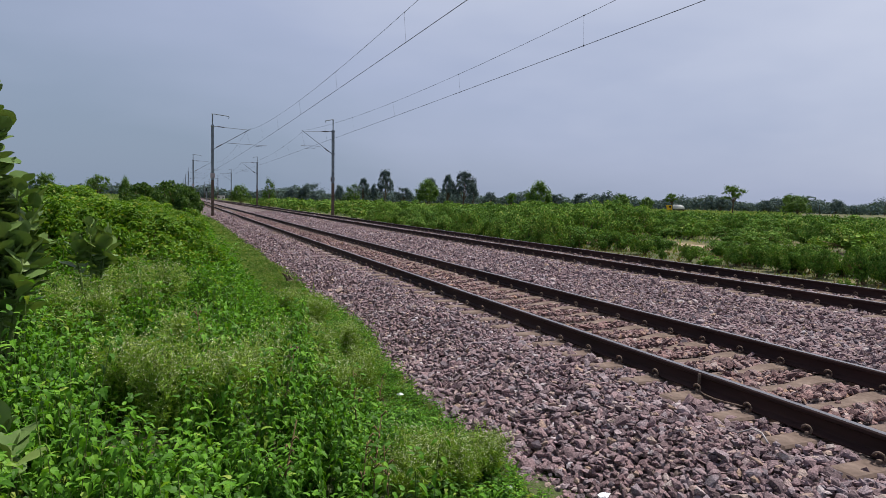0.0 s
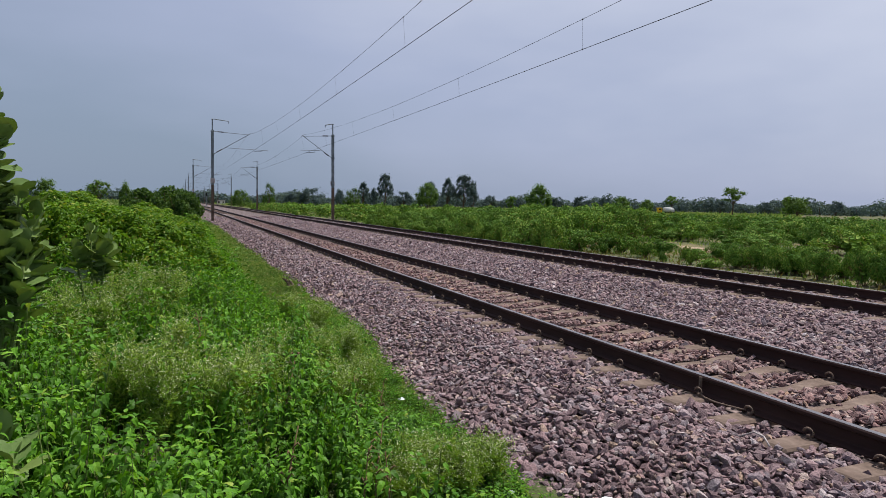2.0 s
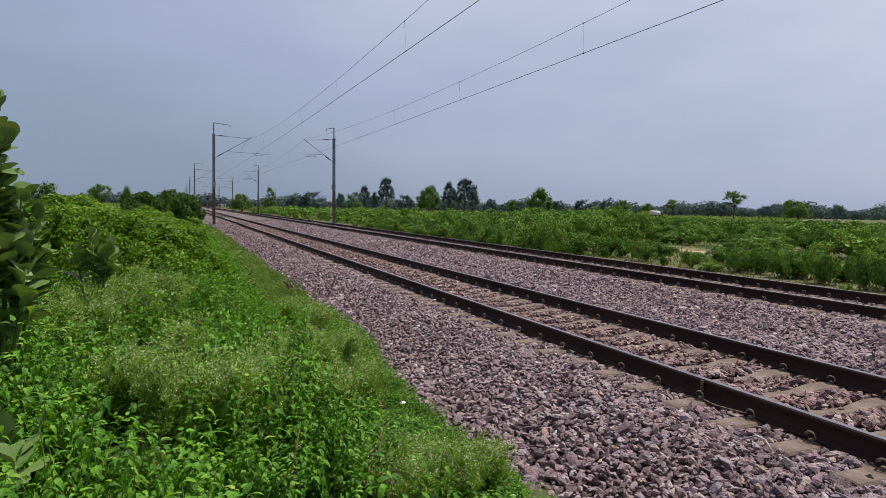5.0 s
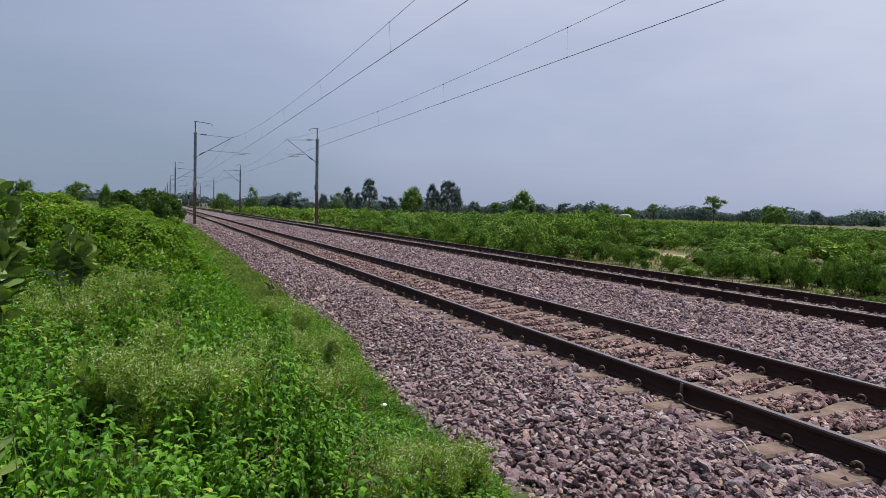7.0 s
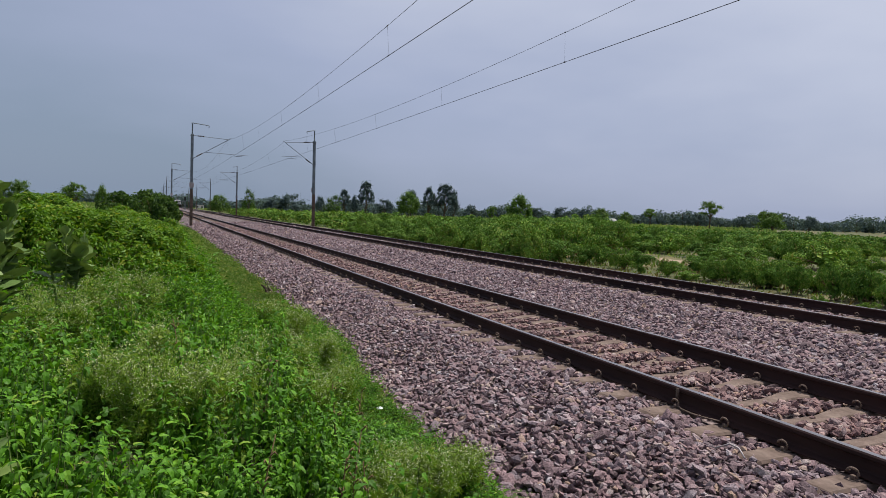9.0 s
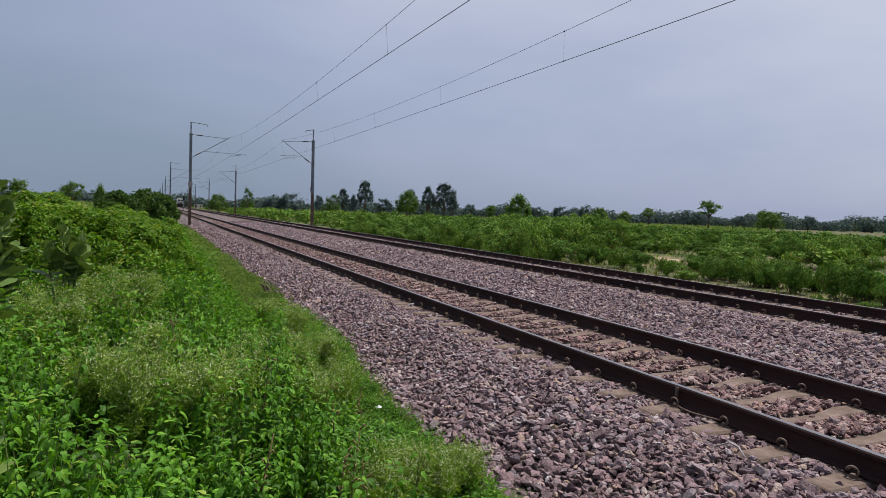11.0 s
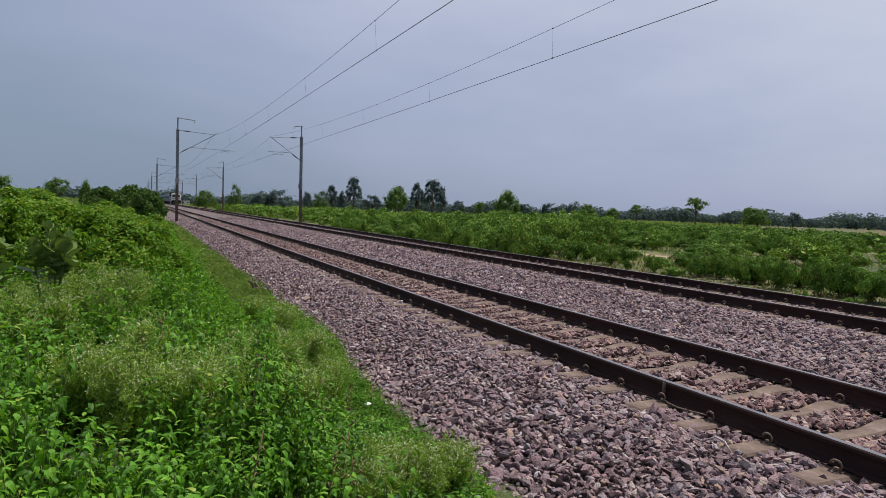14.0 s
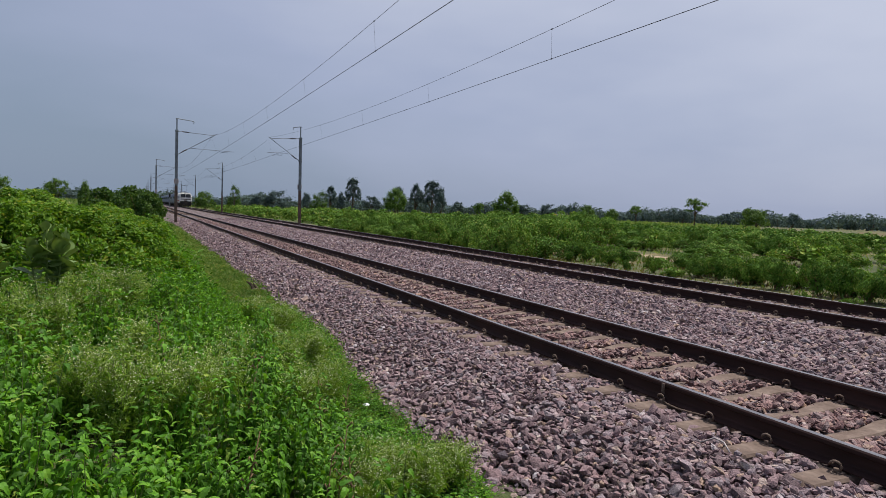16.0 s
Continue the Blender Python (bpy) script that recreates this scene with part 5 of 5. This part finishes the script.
LAMP_GLASS = plain("lamp_glass", [(0.3, (0.75, 0.74, 0.66)), (0.7, (0.9, 0.88, 0.8))], 3.0, 0.2)

sig = empty("signal_post", "dark railway signal post beside the line", "railway signal", m=pose(2.93, 199.8, -0.5))
bm = bmesh.new()
rod(bm, (0, 0, 0), (0, 0, 4.0), 0.08)
part("post", bm, MAST_STEEL, sig)
bm = bmesh.new()
box(bm, 0.45, 0.2, 1.1, pose(0, -0.15, 3.7), 0.05)
for z in (3.4, 3.7, 4.0):
    rod(bm, (0, -0.25, z), (0, -0.42, z), 0.12)
part("signal_head", bm, BLACK_PAINT, sig, "black signal head with round hoods")
bm = bmesh.new()
for z in np.arange(0.3, 3.2, 0.35):
    rod(bm, (-0.16, 0.14, z), (0.16, 0.14, z), 0.015)
for s in (-0.16, 0.16):
    rod(bm, (s, 0.14, 0.1), (s, 0.14, 3.3), 0.018)
part("ladder", bm, MAST_STEEL, sig)

hut = empty("trackside_hut", "small white trackside hut in the distance", "hut", m=pose(18.3, 399, -0.8))
bm = bmesh.new()
box(bm, 4.2, 3.0, 2.4, pose(0, 0, 1.2), 0.03)
part("wall", bm, WHITE_PAINT, hut)
bm = bmesh.new()
box(bm, 4.8, 3.6, 0.2, pose(0, 0, 2.5), 0.03)
part("roof", bm, GREY_PAINT, hut)
for s in (-1.2, 1.2):
    bm = bmesh.new()
    box(bm, 0.8, 0.1, 0.9, pose(s, -1.52, 1.35), 0.02)
    part("window", bm, GLASS, hut)


# ---------------------------------------------------------------- the train (front at y = 0, standing on its rails, behind it +y)
def wheelset(parent, x, y, r):
    bm = bmesh.new()
    for s in (-1, 1):
        rod(bm, (s * 0.80, 0, 0), (s * 0.94, 0, 0), r, None, 20)
        rod(bm, (s * 0.94, 0, 0), (s * 0.97, 0, 0), r * 0.35, None, 12)
    rod(bm, (-0.85, 0, 0), (0.85, 0, 0), 0.09)
    w = part("wheelset", bm, UNDER, parent)
    w.location = (x, y, r)
    return w


def locomotive():
    t = empty("locomotive", "white electric locomotive with dark underframe and windscreens", "locomotive")
    bm = bmesh.new()
    side = [(-1.5, 1.15), (-1.56, 1.6), (-1.56, 3.05), (-1.42, 3.55), (-1.1, 3.85), (1.1, 3.85), (1.42, 3.55), (1.56, 3.05), (1.56, 1.6), (1.5, 1.15)]
    rings = []
    for y, s, nose in ((0.0, 0.93, 0.62), (0.35, 0.985, 0.3), (0.9, 1.0, 0.0), (18.0, 1.0, 0.0), (18.5, 0.985, 0.3), (18.9, 0.93, 0.62)):
        rings.append([bm.verts.new((x * s, y + (nose if z > 2.3 else 0) * (1 if y < 9 else -1) * (z - 2.3) / 1.5, z if z < 3.0 else 3.0 + (z - 3.0) * (1 - 0.2 * (1 - s) * 8))) for x, z in side])
    for a, b in zip(rings, rings[1:]):
        for k in range(len(side)):
            bm.faces.new((a[k], a[(k + 1) % len(side)], b[(k + 1) % len(side)], b[k]))
    bm.faces.new(rings[0])
    bm.faces.new(rings[-1][::-1])
    bmesh.ops.recalc_face_normals(bm, faces=bm.faces)
    part("body", bm, WHITE_PAINT, t)
    for s in (-1, 1):
        bm = bmesh.new()
        box(bm, 1.2, 0.06, 0.98, pose(s * 0.67, 0.30, 3.1, -22, 0, 0), 0.05)
        part("windscreen", bm, GLASS, t, "dark windscreen")
        bm = bmesh.new()
        rod(bm, (s * 0.98, 0.02, 1.75), (s * 0.98, -0.06, 1.75), 0.16, None, 14)
        part("marker_lamp", bm, LAMP_GLASS, t)
        bm = bmesh.new()
        rod(bm, (s * 0.98, 0.1, 1.08), (s * 0.98, -0.5, 1.08), 0.11)
        rod(bm, (s * 0.98, -0.5, 1.08), (s * 0.98, -0.56, 1.08), 0.25, None, 16)
        part("buffer", bm, BLACK_PAINT, t)
        bm = bmesh.new()
        for y in np.arange(3.5, 16, 1.7):
            box(bm, 0.05, 1.2, 0.7, pose(s * 1.57, y, 2.7), 0.02)
        part("side_grille", bm, GREY_PAINT, t, "grey ventilation grilles")
        bm = bmesh.new()
        box(bm, 0.05, 0.7, 0.65, pose(s * 1.56, 1.6, 2.75), 0.02)
        part("cab_window", bm, GLASS, t)
        bm = bmesh.new()
        box(bm, 0.04, 16.6, 0.28, pose(s * 1.575, 9.4, 1.75))
        part("side_stripe", bm, RED_PAINT, t, "dull red stripe")
    bm = bmesh.new()
    rod(bm, (0, 0.55, 3.62), (0, 0.28, 3.62), 0.2, None, 16)
    part("headlamp", bm, LAMP_GLASS, t)
    bm = bmesh.new()
    box(bm, 2.5, 0.04, 0.16, pose(0, -0.015, 2.12), 0.01)
    box(bm, 0.9, 0.04, 0.36, pose(0, -0.015, 1.62), 0.01)
    part("nose_band", bm, BLACK_PAINT, t, "dark bands across the nose")
    bm = bmesh.new()
    box(bm, 2.9, 18.4, 0.35, pose(0, 9.45, 1.0), 0.03)
    box(bm, 2.9, 0.14, 1.25, pose(0, -0.02, 0.98), 0.03)
    for k in range(9):
        box(bm, 0.08, 0.1, 0.55, pose(-1.2 + 0.3 * k, -0.12, 0.42, 18, 0, 0))
    part("underframe", bm, UNDER, t)
    for y in (3.9, 15.0):
        bm = bmesh.new()
        for s in (-1, 1):
            box(bm, 0.22, 4.6, 0.4, pose(s * 1.15, y, 0.62), 0.05)
        part("bogie", bm, UNDER, t)
        for k in (-1.7, 0, 1.7):
            wheelset(t, 0, y + k, 0.52)
    bm = bmesh.new()
    box(bm, 1.7, 8, 0.28, pose(0, 9.4, 3.98), 0.05)
    part("roof_box", bm, GREY_PAINT, t)
    for y, up in ((3.6, 1.9), (15.2, 0.5)):
        bm = bmesh.new()
        for s in (-1, 1):
            pipe(bm, [(s * 0.55, y, 3.9), (s * 0.5, y + 1.3, 3.95 + up * 0.5), (s * 0.45, y, 4.0 + up)], 0.035, 5)
        rod(bm, (-0.85, y, 4.0 + up), (0.85, y, 4.0 + up), 0.04)
        rod(bm, (-0.6, y - 0.2, 4.02 + up), (0.6, y - 0.2, 4.02 + up), 0.035)
        part("pantograph", bm, BLACK_PAINT, t, "raised dark pantograph" if up > 1 else "folded dark pantograph")
    return t


def coach():
    t = empty("railway_coach", "blue-grey passenger coach coupled in the train", "railway coach", "coaches of the train")
    bm = bmesh.new()
    prof = [(-1.55, 1.0), (-1.62, 1.5), (-1.62, 3.1), (-1.35, 3.75), (-0.7, 4.02), (0.7, 4.02), (1.35, 3.75), (1.62, 3.1), (1.62, 1.5), (1.55, 1.0)]
    a, b = ([bm.verts.new((x, y, z)) for x, z in prof] for y in (0.4, 22.6))
    for k in range(len(prof)):
        bm.faces.new((a[k], a[(k + 1) % len(prof)], b[(k + 1) % len(prof)], b[k]))
    bm.faces.new(a)
    bm.faces.new(b[::-1])
    bmesh.ops.recalc_face_normals(bm, faces=bm.faces)
    part("body", bm, BLUE_PAINT, t)
    bm = bmesh.new()
    box(bm, 2.2, 21.8, 0.12, pose(0, 11.5, 4.0), 0.03)
    part("roof", bm, GREY_PAINT, t)
    for s in (-1, 1):
        for k in range(10):
            bm = bmesh.new()
            box(bm, 0.05, 1.25, 0.7, pose(s * 1.615, 2.8 + k * 1.95, 2.65), 0.02)
            part("window", bm, GLASS, t)
        for y in (1.3, 21.7):
            bm = bmesh.new()
            box(bm, 0.05, 0.75, 1.9, pose(s * 1.6, y, 2.05), 0.02)
            part("door", bm, GREY_PAINT, t)
    bm = bmesh.new()
    box(bm, 1.3, 0.5, 2.2, pose(0, 0.2, 2.2), 0.05)
    box(bm, 1.3, 0.5, 2.2, pose(0, 22.8, 2.2), 0.05)
    part("gangway", bm, RUBBER, t)
    bm = bmesh.new()
    box(bm, 2.7, 22, 0.3, pose(0, 11.5, 0.92), 0.03)
    box(bm, 2.0, 6, 0.5, pose(0, 11.5, 0.6), 0.05)
    part("underframe", bm, UNDER, t)
    for y in (3.6, 19.4):
        bm = bmesh.new()
        for s in (-1, 1):
            box(bm, 0.2, 3.4, 0.35, pose(s * 1.15, y, 0.58), 0.05)
        part("bogie", bm, UNDER, t)
        for k in (-1.3, 1.3):
            wheelset(t, 0, y + k, 0.46)
    return t


engine = locomotive()
first_coach = coach()
coaches = [first_coach] + [copy_thing(first_coach, pose(TRACK2 + GAUGE / 2, 700 + 23.2 * k, LIFT2)) for k in range(1, 7)]


def tipper():
    """Small lorry, its front towards -x, standing on z = 0."""
    t = empty("small_lorry", "small lorry with yellow cab and white covered load", "lorry")
    bm = bmesh.new()
    prof = [(-3.5, 0.9), (-3.55, 1.7), (-3.9, 2.75), (-3.8, 2.95), (-1.5, 2.95), (-1.4, 0.9)]
    a, b = ([bm.verts.new((x, y, z)) for x, z in prof] for y in (-1.15, 1.15))
    for k in range(len(prof)):
        bm.faces.new((a[k], a[(k + 1) % len(prof)], b[(k + 1) % len(prof)], b[k]))
    bm.faces.new(a[::-1])
    bm.faces.new(b)
    bmesh.ops.recalc_face_normals(bm, faces=bm.faces)
    bmesh.ops.bevel(bm, geom=list(bm.edges), offset=0.06, segments=2, affect="EDGES")
    cab = part("cab", bm, YELLOW, t, "yellow driver's cab")
    for s in (-1, 1):
        bm = bmesh.new()
        box(bm, 1.0, 0.05, 0.65, pose(-2.3, s * 1.15, 2.25), 0.02)
        part("window", bm, GLASS, cab)
    bm = bmesh.new()
    box(bm, 0.05, 1.9, 0.75, pose(-3.74, 0, 2.25, 0, -18, 0), 0.02)
    part("windscreen", bm, GLASS, cab)
    bm = bmesh.new()
    prof = [(-1.2, 1.35), (-1.2, 2.75), (-0.9, 3.1), (0.6, 3.22), (2.4, 3.05), (3.3, 2.55), (3.45, 1.35)]
    rings = [[bm.verts.new((x, y * (1 if z < 2.6 else 0.82), z - (0 if abs(y) < 1.0 else 0.12 * (z > 2.6)))) for x, z in prof] for y in (-1.2, -0.95, 0, 0.95, 1.2)]
    for a, b in zip(rings, rings[1:]):
        for k in range(len(prof)):
            bm.faces.new((a[k], a[(k + 1) % len(prof)], b[(k + 1) % len(prof)], b[k]))
    bm.faces.new(rings[0][::-1])
    bm.faces.new(rings[-1])
    bmesh.ops.recalc_face_normals(bm, faces=bm.faces)
    part("covered_load", bm, TARP, t, "white tarpaulin over the load", True)
    bm = bmesh.new()
    box(bm, 4.7, 2.3, 0.45, pose(1.12, 0, 1.12), 0.03)
    box(bm, 6.8, 0.9, 0.22, pose(-0.1, 0, 0.8), 0.02)
    part("load_bed", bm, UNDER, t, "dark load bed")
    for x in (-2.6, 1.6, 2.6):
        for s in (-1, 1):
            bm = bmesh.new()
            rod(bm, (0, -0.13, 0), (0, 0.13, 0), 0.46, None, 18)
            rod(bm, (0, -0.14, 0), (0, 0.14, 0), 0.2, None, 12)
            w = part("wheel", bm, RUBBER, t)
            w.location = (x, s * 1.0, 0.46)
    return t


lorry = tipper()

# the nearest stones of the shoulder, each by itself
x, y, rs = stone_spots(3.45, 3.8, 0.046, 61)
k = front_patch(x, y)
x, y = x[k], y[k]
STONES = [mesh_of("ballast_stone", v * size, ICO_FACES, STONE) for v, size in zip(chipped_shapes(24, 62), np.linspace(0.05, 0.08, 24))]
for i in range(len(x)):
    o = new("ballast_stone", STONES[i % 24])
    o.parent = ballast
    o.matrix_basis = pose(x[i], y[i], float(bed(x[i], y[i])) + rs.uniform(0, 0.03), rs.normal(0, 24), rs.normal(0, 24), rs.uniform(0, 360))


def motions():
    """The train comes on at 29 m/s; the lorry rolls slowly along the far field road."""
    axis = TRACK2 + GAUGE / 2
    start, speed = 655.5, 29.0
    walk(engine, [(t, pose(axis, start - speed * t, LIFT2)) for t in (0, 4, 8, 12, 16)])
    for k, c in enumerate(coaches):
        walk(c, [(t, pose(axis, start + 19.6 + 23.2 * k - speed * t, LIFT2)) for t in (0, 4, 8, 12, 16)])
    lorry_rows = [(0.0, 188.8, 216.1), (2.0, 185.9, 218.7), (3.5, 183.8, 220.5), (6.5, 178.9, 224.6), (8.0, 176.2, 226.8), (12.0, 169.6, 232.3), (16.0, 163.0, 237.8)]
    walk(lorry, [(t, pose(x, y, float(land(x, y)), 0, 0, -40)) for t, x, y in lorry_rows])


motions()
